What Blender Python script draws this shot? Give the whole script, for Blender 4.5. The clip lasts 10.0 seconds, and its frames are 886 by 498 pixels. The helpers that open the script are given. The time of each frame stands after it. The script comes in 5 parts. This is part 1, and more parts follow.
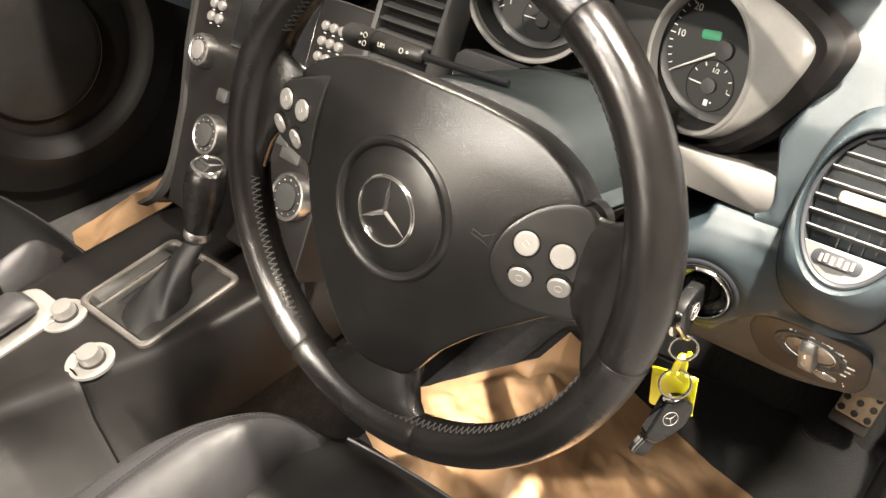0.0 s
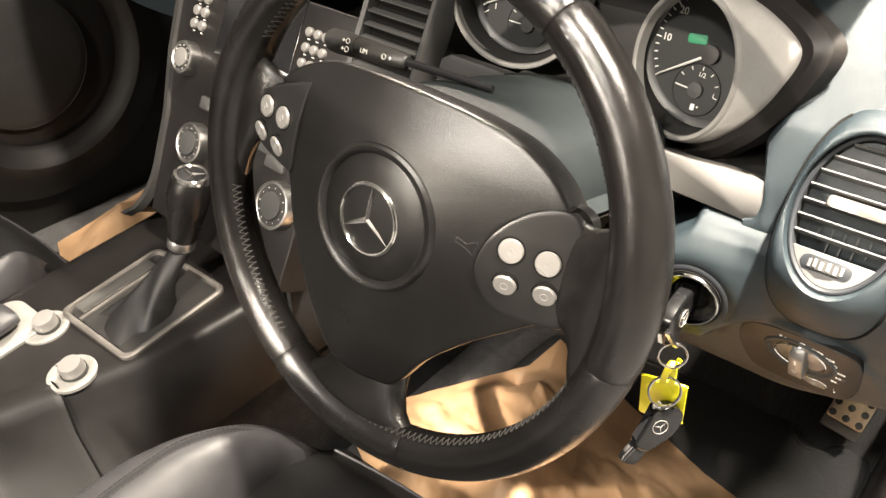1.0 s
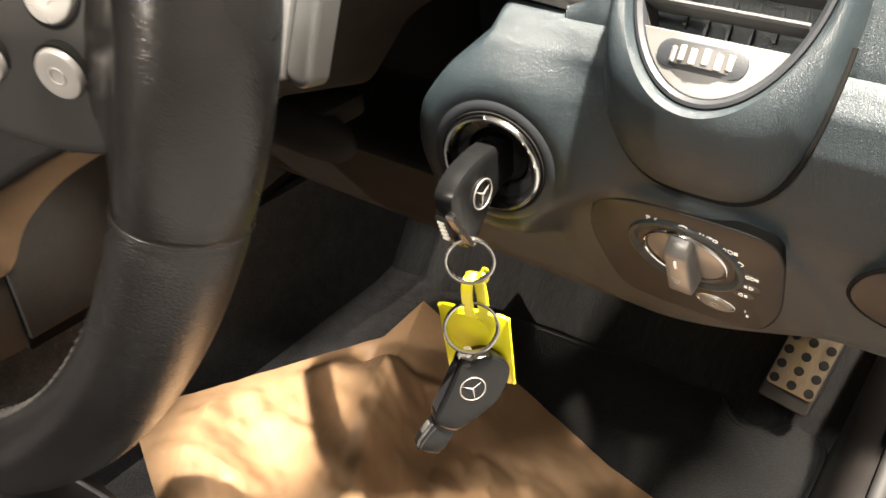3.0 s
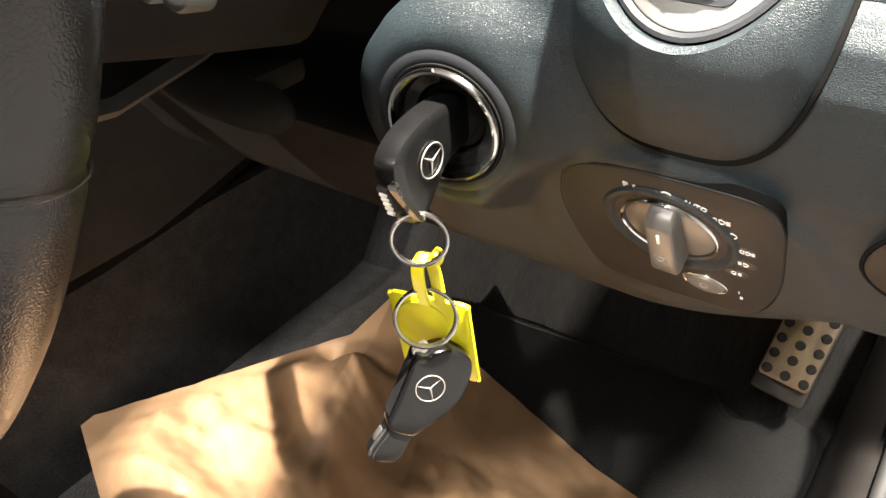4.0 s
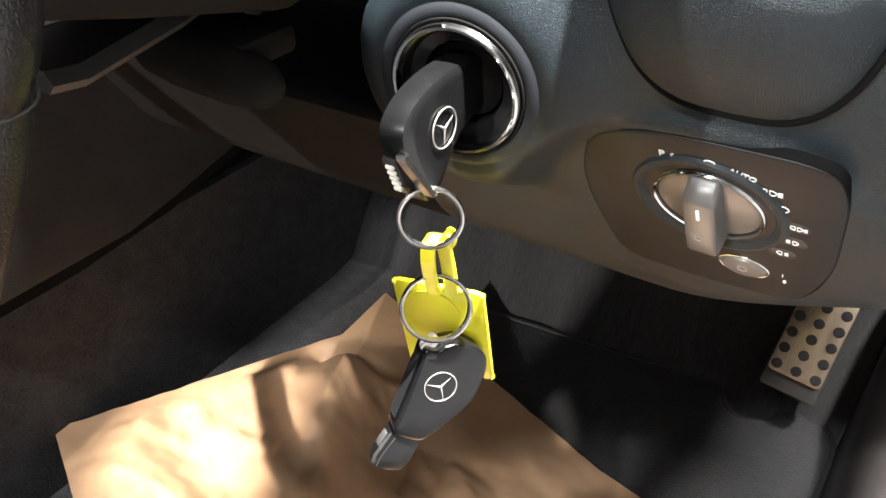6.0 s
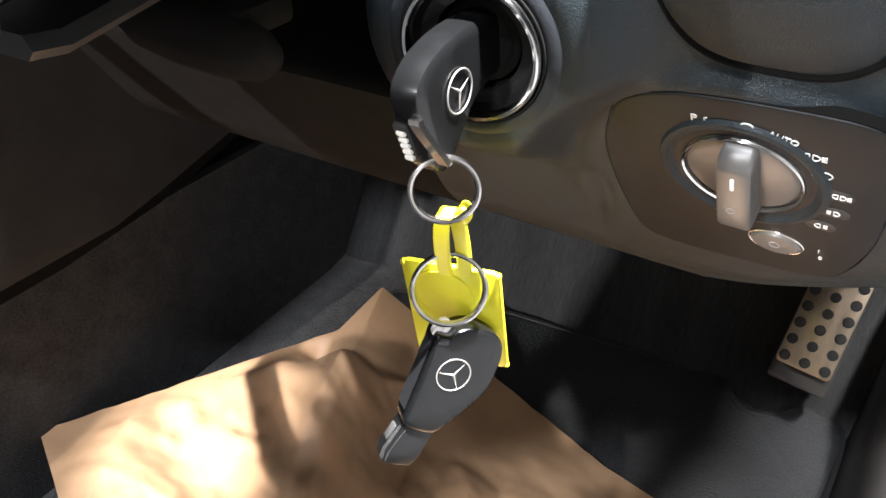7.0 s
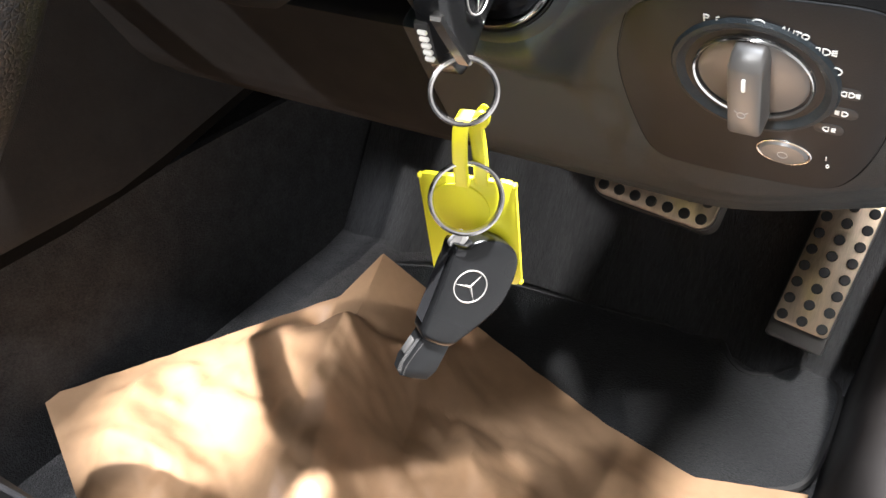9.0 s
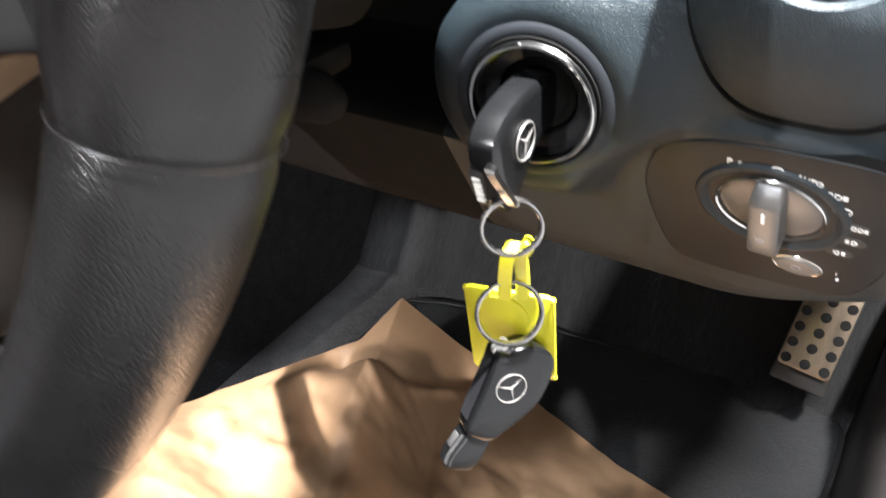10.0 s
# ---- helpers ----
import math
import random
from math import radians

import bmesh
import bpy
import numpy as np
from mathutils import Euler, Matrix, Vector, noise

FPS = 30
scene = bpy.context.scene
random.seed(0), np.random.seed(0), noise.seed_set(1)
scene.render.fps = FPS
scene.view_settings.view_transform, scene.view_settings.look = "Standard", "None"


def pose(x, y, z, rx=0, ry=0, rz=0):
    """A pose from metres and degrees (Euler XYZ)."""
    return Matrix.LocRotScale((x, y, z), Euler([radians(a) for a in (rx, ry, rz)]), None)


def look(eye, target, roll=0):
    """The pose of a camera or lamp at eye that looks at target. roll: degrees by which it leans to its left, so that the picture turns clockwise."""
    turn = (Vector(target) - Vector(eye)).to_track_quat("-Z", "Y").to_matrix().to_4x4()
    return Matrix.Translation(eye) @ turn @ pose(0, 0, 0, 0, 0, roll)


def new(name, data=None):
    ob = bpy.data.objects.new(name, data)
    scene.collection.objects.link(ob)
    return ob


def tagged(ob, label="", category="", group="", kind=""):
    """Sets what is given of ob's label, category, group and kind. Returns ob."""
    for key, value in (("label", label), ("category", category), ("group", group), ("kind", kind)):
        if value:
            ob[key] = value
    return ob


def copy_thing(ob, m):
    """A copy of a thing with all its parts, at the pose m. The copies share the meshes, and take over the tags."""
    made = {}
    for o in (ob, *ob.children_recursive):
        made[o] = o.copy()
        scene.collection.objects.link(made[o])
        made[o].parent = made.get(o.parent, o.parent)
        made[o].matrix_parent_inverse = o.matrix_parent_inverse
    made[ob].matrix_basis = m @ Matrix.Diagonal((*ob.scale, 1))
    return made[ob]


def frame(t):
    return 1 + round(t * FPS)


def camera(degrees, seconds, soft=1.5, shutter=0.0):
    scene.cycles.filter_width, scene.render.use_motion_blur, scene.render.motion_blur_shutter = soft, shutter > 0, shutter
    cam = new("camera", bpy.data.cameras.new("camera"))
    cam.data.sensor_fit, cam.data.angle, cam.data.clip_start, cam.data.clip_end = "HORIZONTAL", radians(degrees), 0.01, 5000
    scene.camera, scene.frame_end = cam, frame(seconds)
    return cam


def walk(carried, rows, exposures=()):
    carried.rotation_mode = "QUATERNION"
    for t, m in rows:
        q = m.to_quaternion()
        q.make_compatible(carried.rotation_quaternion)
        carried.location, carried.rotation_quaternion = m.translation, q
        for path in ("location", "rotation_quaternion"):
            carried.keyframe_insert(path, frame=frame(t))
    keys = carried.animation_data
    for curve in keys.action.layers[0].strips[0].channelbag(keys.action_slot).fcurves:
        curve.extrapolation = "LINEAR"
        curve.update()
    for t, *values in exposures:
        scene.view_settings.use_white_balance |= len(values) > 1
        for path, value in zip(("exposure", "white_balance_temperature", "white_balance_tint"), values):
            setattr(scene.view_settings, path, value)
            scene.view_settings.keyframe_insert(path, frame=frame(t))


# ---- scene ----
cam = camera(55.6, 10.0, shutter=0.3)
METRES, EYE, TILT, LEAN, TURN = 0.575, 0.867, -35.0, 0.0, 40.0
ROWS = [
    (0.0, 0.0, 0.0, 0.0, -0.0, 0.0, 0.0),
    (0.5, 0.0149, 0.0036, -0.0063, -0.28, 0.27, 0.26),
    (1.0, 0.0092, 0.016, 0.0014, -0.54, 0.47, 0.48),
    (1.5, 0.0425, 0.0681, -0.0075, -0.77, 0.6, 0.75),
    (2.0, 0.1132, 0.1922, -0.0574, -1.09, 0.81, 1.23),
    (2.5, 0.2158, 0.3699, -0.1183, -1.79, 1.03, 2.02),
    (3.0, 0.2749, 0.4816, -0.1377, -2.66, 1.15, 2.77),
    (4.5, 0.2915, 0.5958, -0.1442, -4.37, 1.24, 4.1),
    (5.0, 0.2833, 0.6061, -0.1407, -4.7, 1.19, 4.36),
    (5.5, 0.2855, 0.6149, -0.1561, -4.92, 1.23, 4.57),
    (7.0, 0.2776, 0.6805, -0.1772, -5.52, 1.23, 5.13),
    (7.5, 0.2718, 0.6795, -0.175, -5.7, 1.21, 5.3),
    (8.0, 0.2688, 0.679, -0.1706, -5.89, 1.22, 5.52),
    (8.5, 0.2649, 0.6779, -0.1949, -6.06, 1.24, 5.67),
    (9.0, 0.254, 0.6741, -0.2326, -6.23, 1.26, 5.75),
    (9.5, 0.2569, 0.6527, -0.2258, -6.4, 1.31, 5.93),
    (10.0, 0.2224, 0.6243, -0.1543, -6.51, 1.14, 5.93),
]
EXTRA = [
    (3.2, look((0.009, 0.255, 0.629), (-0.985, 1.586, -0.484), -1.1)),
    (4.3, look((-0.016, 0.285, 0.604), (-0.969, 1.644, -0.513), -1.3)),
    (5.7, look((-0.028, 0.291, 0.586), (-0.964, 1.666, -0.524), -1.2)),
    (6.8, look((-0.044, 0.305, 0.561), (-0.964, 1.693, -0.547), -1.4)),
]
PATH = [(t, pose(0, 0, EYE, TILT, LEAN, TURN) @ pose(METRES * x, METRES * y, METRES * z, 90 + pitch, roll, yaw)) for t, x, y, z, yaw, pitch, roll in ROWS]
# the film's camera opens up and turns cooler once the bright dashboard leaves its picture
EXPOSURES = [(0.0, 1.63, 6900, 10), (1.0, 1.62, 6900, 10), (2.0, 1.54, 6900, 10), (3.0, 1.52, 6900, 10), (4.5, 1.74, 6450, 10), (5.5, 1.78, 6150, 10), (7.0, 1.76, 5700, 10), (10.0, 1.80, 5700, 10)]
walk(cam, sorted(PATH + EXTRA, key=lambda row: row[0]), EXPOSURES)

# ---- world and lights: unseen lamps at ceiling height, some only added fill; the car's roof is open ----
world = bpy.data.worlds.new("world")
scene.world = world
world.use_nodes = True
world.node_tree.nodes["Background"].inputs[0].default_value = (1.0, 0.97, 0.95, 1)
world.node_tree.nodes["Background"].inputs[1].default_value = 0.16


def unseen_lamp(place, aim, watts, size, beam=0.0, colour=(1.0, 0.92, 0.815)):
    """A lamp out of view at ceiling height: a spotlight where it has a beam angle, else a round panel."""
    data = bpy.data.lights.new("unseen_lamp", "SPOT" if beam else "AREA")
    if beam:
        data.spot_size, data.spot_blend, data.shadow_soft_size = radians(beam), 0.5, size / 2
    else:
        data.shape, data.size = "DISK", size
    data.energy, data.color = watts, colour
    ob = new("unseen_lamp", data)
    ob.matrix_world = look(place, aim)
    return ob


unseen_lamp((-1.80, 2.75, 3.15), (-0.70, 0.15, 0.3), 430, 0.12, 26)
# beam narrowed so that its light patch stays on the paper
unseen_lamp((-0.36, -2.19, 3.3), (-0.475, 0.606, 0.06), 1350, 0.07, 2.35)
unseen_lamp((-1.1, -4.6, 2.7), (-0.2, 0.5, 0.4), 105, 0.10)
# beam narrowed to the dashboard's right end, sparing footwell and shroud
unseen_lamp((0.50, 0.42, 3.35), (-0.03, 0.64, 0.58), 2400, 0.14, 13)
# weak narrow spot added to brighten the wheel's right side
unseen_lamp((0.06, -1.55, 3.35), (-0.25, 0.36, 0.58), 200, 0.08, 4.4)
# the last two are added fill, no such lamps are seen
unseen_lamp((1.3, 0.6, 3.6), (-0.1, 0.6, 0.2), 115, 0.35)
unseen_lamp((-0.3, -2.4, 3.6), (-0.3, 0.6, 0.2), 60, 0.4, colour=(1.0, 0.97, 0.93))

# ---- materials ----


def material(name, colour, rough=0.5, metal=0.0, vary=0.15, scale=60.0, bump=0.0, bump_scale=900.0, cells=False, streak=None, coat=0.0, sheen=0.0, wear=0.0):
    """Base colour with variation at two scales, uneven roughness, and a fine relief (noise or leather cells)."""
    m = bpy.data.materials.new(name)
    m.use_nodes = True
    nt = m.node_tree
    b = nt.nodes["Principled BSDF"]
    b.inputs["Metallic"].default_value = metal
    b.inputs["Coat Weight"].default_value = coat
    b.inputs["Sheen Weight"].default_value = sheen
    tc = nt.nodes.new("ShaderNodeTexCoord")
    src = tc.outputs["Object"]
    if streak:
        mp = nt.nodes.new("ShaderNodeMapping")
        mp.inputs["Scale"].default_value = streak
        nt.links.new(src, mp.inputs[0])
        src = mp.outputs[0]
    n1 = nt.nodes.new("ShaderNodeTexNoise")
    n1.inputs["Scale"].default_value, n1.inputs["Detail"].default_value = scale, 6
    nt.links.new(src, n1.inputs["Vector"])
    n2 = nt.nodes.new("ShaderNodeTexNoise")
    n2.inputs["Scale"].default_value, n2.inputs["Detail"].default_value = scale * 0.14, 3
    nt.links.new(src, n2.inputs["Vector"])
    add = nt.nodes.new("ShaderNodeMath")
    add.operation = "ADD"
    nt.links.new(n1.outputs[0], add.inputs[0])
    nt.links.new(n2.outputs[0], add.inputs[1])
    ramp = nt.nodes.new("ShaderNodeMapRange")
    ramp.inputs["From Min"].default_value, ramp.inputs["From Max"].default_value = 0.6, 1.4
    ramp.inputs["To Min"].default_value, ramp.inputs["To Max"].default_value = 1 - vary, 1 + vary
    nt.links.new(add.outputs[0], ramp.inputs["Value"])
    mul = nt.nodes.new("ShaderNodeVectorMath")
    mul.operation = "SCALE"
    mul.inputs[0].default_value = colour
    nt.links.new(ramp.outputs[0], mul.inputs["Scale"])
    nt.links.new(mul.outputs[0], b.inputs["Base Color"])
    rr = nt.nodes.new("ShaderNodeMapRange")
    rr.inputs["From Min"].default_value, rr.inputs["From Max"].default_value = 0.3, 0.7
    rr.inputs["To Min"].default_value, rr.inputs["To Max"].default_value = max(0.02, rough * (0.85 - wear)), min(1, rough * (1.15 + wear))
    nt.links.new(n2.outputs[0], rr.inputs["Value"])
    nt.links.new(rr.outputs[0], b.inputs["Roughness"])
    if bump:
        bp = nt.nodes.new("ShaderNodeBump")
        bp.inputs["Strength"].default_value, bp.inputs["Distance"].default_value = 1.0, bump
        if cells:
            v = nt.nodes.new("ShaderNodeTexVoronoi")
            v.feature = "DISTANCE_TO_EDGE"
            v.inputs["Scale"].default_value = bump_scale
            wob = nt.nodes.new("ShaderNodeTexNoise")
            wob.inputs["Scale"].default_value = bump_scale * 0.6
            mixv = nt.nodes.new("ShaderNodeVectorMath")
            mixv.operation = "MULTIPLY_ADD"
            mixv.inputs[1].default_value = (0.9 / bump_scale,) * 3
            nt.links.new(src, wob.inputs["Vector"])
            nt.links.new(wob.outputs["Color"], mixv.inputs[0])
            nt.links.new(src, mixv.inputs[2])
            nt.links.new(mixv.outputs[0], v.inputs["Vector"])
            lim = nt.nodes.new("ShaderNodeMapRange")
            lim.inputs["From Max"].default_value = 0.22
            nt.links.new(v.outputs["Distance"], lim.inputs["Value"])
            nt.links.new(lim.outputs[0], bp.inputs["Height"])
        else:
            n3 = nt.nodes.new("ShaderNodeTexNoise")
            n3.inputs["Scale"].default_value, n3.inputs["Detail"].default_value = bump_scale, 2
            nt.links.new(src, n3.inputs["Vector"])
            nt.links.new(n3.outputs[0], bp.inputs["Height"])
        nt.links.new(bp.outputs[0], b.inputs["Normal"])
    return m


LEATHER = material("black_leather", (0.0070, 0.0064, 0.0062), 0.26, vary=0.3, scale=90, bump=0.000045, bump_scale=900, cells=True, wear=0.2)
RIM_LEATHER = material("worn_rim_leather", (0.0070, 0.0063, 0.0060), 0.24, vary=0.4, scale=90, bump=0.000032, bump_scale=900, cells=True, wear=0.35)
SMOOTH_LEATHER = material("smooth_leather", (0.0075, 0.0068, 0.0063), 0.24, vary=0.3, scale=90, bump=0.00003, bump_scale=1000, cells=True, wear=0.3)
PAD = material("airbag_cover", (0.0056, 0.0052, 0.0049), 0.35, vary=0.25, bump=0.00004, bump_scale=800, cells=True, wear=0.1)
SEAT_LEATHER = material("seat_leather", (0.044, 0.0425, 0.045), 0.36, vary=0.2, bump=0.00006, bump_scale=700, cells=True, wear=0.15)
DASH = material("soft_dash_plastic", (0.0128, 0.0188, 0.0224), 0.38, vary=0.12, bump=0.00009, bump_scale=1400, cells=True, wear=0.08)
DARK_DASH = material("hard_dash_plastic", (0.014, 0.0158, 0.0188), 0.50, vary=0.15, bump=0.00008, bump_scale=1300)
CONSOLE = material("console_plastic", (0.0105, 0.0092, 0.0088), 0.45, vary=0.2, bump=0.00008, bump_scale=1100, wear=0.15)
GREY = material("grey_trim_plastic", (0.050, 0.050, 0.049), 0.42, vary=0.1, bump=0.00005, bump_scale=1200)
BLACK = material("matt_black_plastic", (0.024, 0.023, 0.022), 0.5, vary=0.2, bump=0.00005, bump_scale=1200)
GLOSS = material("glossy_black_plastic", (0.012, 0.012, 0.013), 0.16, vary=0.2, wear=0.4)
BRIGHT = material("bright_silver", (0.30, 0.285, 0.27), 0.28, metal=0.6, vary=0.05)
KEYBODY = material("key_plastic", (0.0030, 0.0031, 0.0033), 0.27, vary=0.2, bump=0.00004, bump_scale=1500, wear=0.3)
SILVER = material("silver_painted_trim", (0.34, 0.328, 0.31), 0.44, metal=0.35, vary=0.06, scale=400, bump=0.00001, bump_scale=3000)
BUTTON = material("silver_button", (0.36, 0.345, 0.33), 0.30, metal=0.5, vary=0.06)
STRIP = material("satin_strip", (0.078, 0.075, 0.072), 0.5, metal=0.2, vary=0.06, scale=400, bump=0.00001, bump_scale=3000)
CHROME = material("chrome", (0.75, 0.74, 0.72), 0.10, metal=1.0, vary=0.05)
STEEL = material("steel_ring", (0.60, 0.58, 0.56), 0.20, metal=1.0, vary=0.1, wear=0.3)
BRUSHED = material("brushed_steel", (0.44, 0.43, 0.42), 0.36, metal=1.0, vary=0.12, streak=(8, 1, 1), scale=150)
RUBBER = material("rubber", (0.012, 0.012, 0.012), 0.6, vary=0.2)
PEDAL_STEEL = material("pedal_steel", (0.62, 0.50, 0.37), 0.36, metal=1.0, vary=0.2, streak=(8, 1, 1), scale=150)
PEDAL_RUBBER = material("pedal_rubber", (0.055, 0.052, 0.048), 0.5, vary=0.2, bump=0.0001, bump_scale=800)
CARPET = material("carpet", (0.046, 0.043, 0.042), 0.95, vary=0.8, scale=420, bump=0.0025, bump_scale=700, sheen=0.08)
MAT = material("velour_mat", (0.014, 0.0138, 0.014), 0.95, vary=0.8, scale=420, bump=0.0025, bump_scale=700, sheen=0.05)
RIBBED = material("ribbed_carpet", (0.028, 0.027, 0.027), 0.95, vary=0.6, scale=90, streak=(4, 1, 0.4), bump=0.002, bump_scale=260, sheen=0.08)
KRAFT = material("kraft_paper", (0.37, 0.225, 0.122), 0.62, vary=0.08, scale=120, bump=0.0003, bump_scale=60, wear=0.05)
YELLOW = material("yellow_plastic", (0.85, 0.80, 0.02), 0.40, vary=0.05, bump=0.00004, bump_scale=900)
INK = material("white_print", (0.75, 0.74, 0.70), 0.6, vary=0.03)
DIM_INK = material("grey_print", (0.30, 0.29, 0.28), 0.6, vary=0.03)
DOOR_TRIM = material("door_card_plastic", (0.0095, 0.0085, 0.008), 0.45, vary=0.2, bump=0.00006, bump_scale=900)
SWITCH_TRIM = material("switch_panel_plastic", (0.013, 0.0125, 0.012), 0.32, vary=0.15, bump=0.00003, bump_scale=1500)
SWITCH_PANEL = material("brown_switch_panel", (0.0084, 0.0092, 0.0102), 0.48, vary=0.15, bump=0.00006, bump_scale=1500)
SIDE_TRIM = material("black_trim", (0.0155, 0.0150, 0.0148), 0.75, vary=0.3, scale=200, bump=0.0004, bump_scale=900)
# darker copy of the dash plastic: the upper shroud's shade is in the colour
SHADED_SHROUD = material("shaded_shroud_plastic", (0.0085, 0.0120, 0.0130), 0.55, vary=0.35, scale=120, bump=0.0001, bump_scale=1300, cells=True)
COVER = material("light_grey_cover", (0.115, 0.115, 0.113), 0.45, vary=0.08, bump=0.00005, bump_scale=1200)
GAITER = material("soft_gaiter_leather", (0.006, 0.0055, 0.0055), 0.62, vary=0.25, bump=0.00004, bump_scale=900, cells=True)
DIAL = material("dial_face", (0.013, 0.0135, 0.0135), 0.55, vary=0.08)
THREAD = material("stitching_thread", (0.030, 0.028, 0.026), 0.7, vary=0.2)
GREEN = material("green_plastic", (0.03, 0.22, 0.11), 0.5, vary=0.1)
# paint of the unseen room; its paleness sets the bounced fill light
ROOM = material("unseen_room_paint", (0.40, 0.395, 0.39), 0.8, vary=0.05, scale=3)

DULL_SILVER = material("dull_silver_paint", (0.20, 0.185, 0.17), 0.45, metal=0.6, vary=0.1, scale=300)
GRIP = material("grey_grip_plastic", (0.105, 0.098, 0.090), 0.32, vary=0.12, bump=0.00003, bump_scale=1500)
# black without gloss: the shade under the column is put into this colour
SHADE_BLACK = material("under_column_shade_black", (0.019, 0.0175, 0.0165), 1.0, vary=0.2, bump=0.00004, bump_scale=1200)
SHADE_BLACK.node_tree.nodes["Principled BSDF"].inputs["Specular IOR Level"].default_value = 0.03
TUNNEL = material("tunnel_carpet", (0.036, 0.036, 0.037), 1.0, vary=0.7, scale=420, bump=0.002, bump_scale=700)
GAP = material("dark_gap", (0.010, 0.0098, 0.0095), 0.9, vary=0.1)
GAP.node_tree.nodes["Principled BSDF"].inputs["Specular IOR Level"].default_value = 0.0

for m, level in ((SWITCH_PANEL, 0.28), (DASH, 0.36), (SHADED_SHROUD, 0.3), (DARK_DASH, 0.3), (CONSOLE, 0.3)):
    m.node_tree.nodes["Principled BSDF"].inputs["Specular IOR Level"].default_value = level
SEAT_CENTRE = material("perforated_seat_leather", (0.009, 0.0085, 0.0085), 0.55, vary=0.2, bump=0.00008, bump_scale=900)

GLASS = bpy.data.materials.new("clear_lens")
GLASS.use_nodes = True
GLASS.node_tree.nodes["Principled BSDF"].inputs["Transmission Weight"].default_value = 1.0
GLASS.node_tree.nodes["Principled BSDF"].inputs["Roughness"].default_value = 0.02
GLASS.node_tree.nodes["Principled BSDF"].inputs["IOR"].default_value = 1.2

# ---- helpers ----


def thing(name, place, label, category, group="", kind=""):
    ob = new(name)
    ob.empty_display_size = 0.02
    ob.location = place
    return tagged(ob, label, category, group, kind)


def part(name, bm, mat, parent=None, label="", smooth=True):
    """Links a bmesh, built in world coordinates, as one mesh object under its thing or part."""
    bmesh.ops.recalc_face_normals(bm, faces=bm.faces[:])
    me = bpy.data.meshes.new(name)
    bm.to_mesh(me)
    bm.free()
    me.materials.append(mat)
    for p in me.polygons:
        p.use_smooth = smooth
    if smooth:
        me.set_sharp_from_angle(angle=radians(38))
    ob = new(name, me)
    if parent is not None:
        ob.parent = parent
        base = Vector((0, 0, 0))
        p = parent
        while p is not None:
            base += p.location
            p = p.parent
        ob.matrix_parent_inverse = Matrix.Translation(-base)
    if label:
        ob["label"] = label
    return ob


def grid(rows, close_u=False, close_v=False, bm=None):
    """A surface through rows of points."""
    bm = bm or bmesh.new()
    vs = [[bm.verts.new(p) for p in r] for r in rows]
    nr, nc = len(vs), len(vs[0])
    for i in range(nr if close_v else nr - 1):
        for j in range(nc if close_u else nc - 1):
            q = [vs[i][j], vs[i][(j + 1) % nc], vs[(i + 1) % nr][(j + 1) % nc], vs[(i + 1) % nr][j]]
            q = list(dict.fromkeys(q))
            bm.faces.new(q)
    return bm, vs


def loft(rows, cap=True, bm=None):
    """A closed tube through rings of points, with capped ends."""
    bm, vs = grid(rows, close_u=True, bm=bm)
    if cap:
        bm.faces.new(vs[0][::-1])
        bm.faces.new(vs[-1])
    return bm


def slab(rows, back):
    """A sheet through rows of points, with a thickness given by the vector back."""
    bm, a = grid(rows)
    back = Vector(back)
    b = [[bm.verts.new(v.co + back) for v in r] for r in a]
    nr, nc = len(a), len(a[0])
    for i in range(nr - 1):
        for j in range(nc - 1):
            bm.faces.new((b[i][j], b[i + 1][j], b[i + 1][j + 1], b[i][j + 1]))
    for j in range(nc - 1):
        bm.faces.new((a[0][j], b[0][j], b[0][j + 1], a[0][j + 1]))
        bm.faces.new((a[-1][j], a[-1][j + 1], b[-1][j + 1], b[-1][j]))
    for i in range(nr - 1):
        bm.faces.new((a[i][0], a[i + 1][0], b[i + 1][0], b[i][0]))
        bm.faces.new((a[i][-1], b[i][-1], b[i + 1][-1], a[i + 1][-1]))
    return bm


def frame_of(place, normal, up=(0, 0, 1), turn=0.0):
    """A pose whose z is the normal and whose y is near up."""
    n = Vector(normal).normalized()
    x = Vector(up).cross(n).normalized()
    y = n.cross(x)
    m = Matrix((x, y, n)).transposed().to_4x4()
    return Matrix.Translation(place) @ m @ Matrix.Rotation(turn, 4, "Z")


def lathe(profile, m, n=48, bm=None, sweep=math.tau):
    """Revolves (radius, height) round the pose's z."""
    full = sweep > 6.28
    k = n if full else n + 1
    rows = [[m @ Vector((max(r, 1e-5) * math.cos(sweep * i / n), max(r, 1e-5) * math.sin(sweep * i / n), h)) for i in range(k)] for r, h in profile]
    bm, vs = grid(rows, close_u=full, bm=bm)
    return bm


def ring(m, radius, wire, n=56, k=10, bm=None, ry=None):
    ry = ry or radius
    rows = []
    for i in range(n):
        a = math.tau * i / n
        c = Vector((radius * math.cos(a), ry * math.sin(a), 0))
        o = Vector((math.cos(a), math.sin(a), 0))
        rows.append([m @ (c + o * wire * math.cos(math.tau * j / k) + Vector((0, 0, wire * math.sin(math.tau * j / k)))) for j in range(k)])
    bm, _ = grid(rows, close_u=True, close_v=True, bm=bm)
    return bm


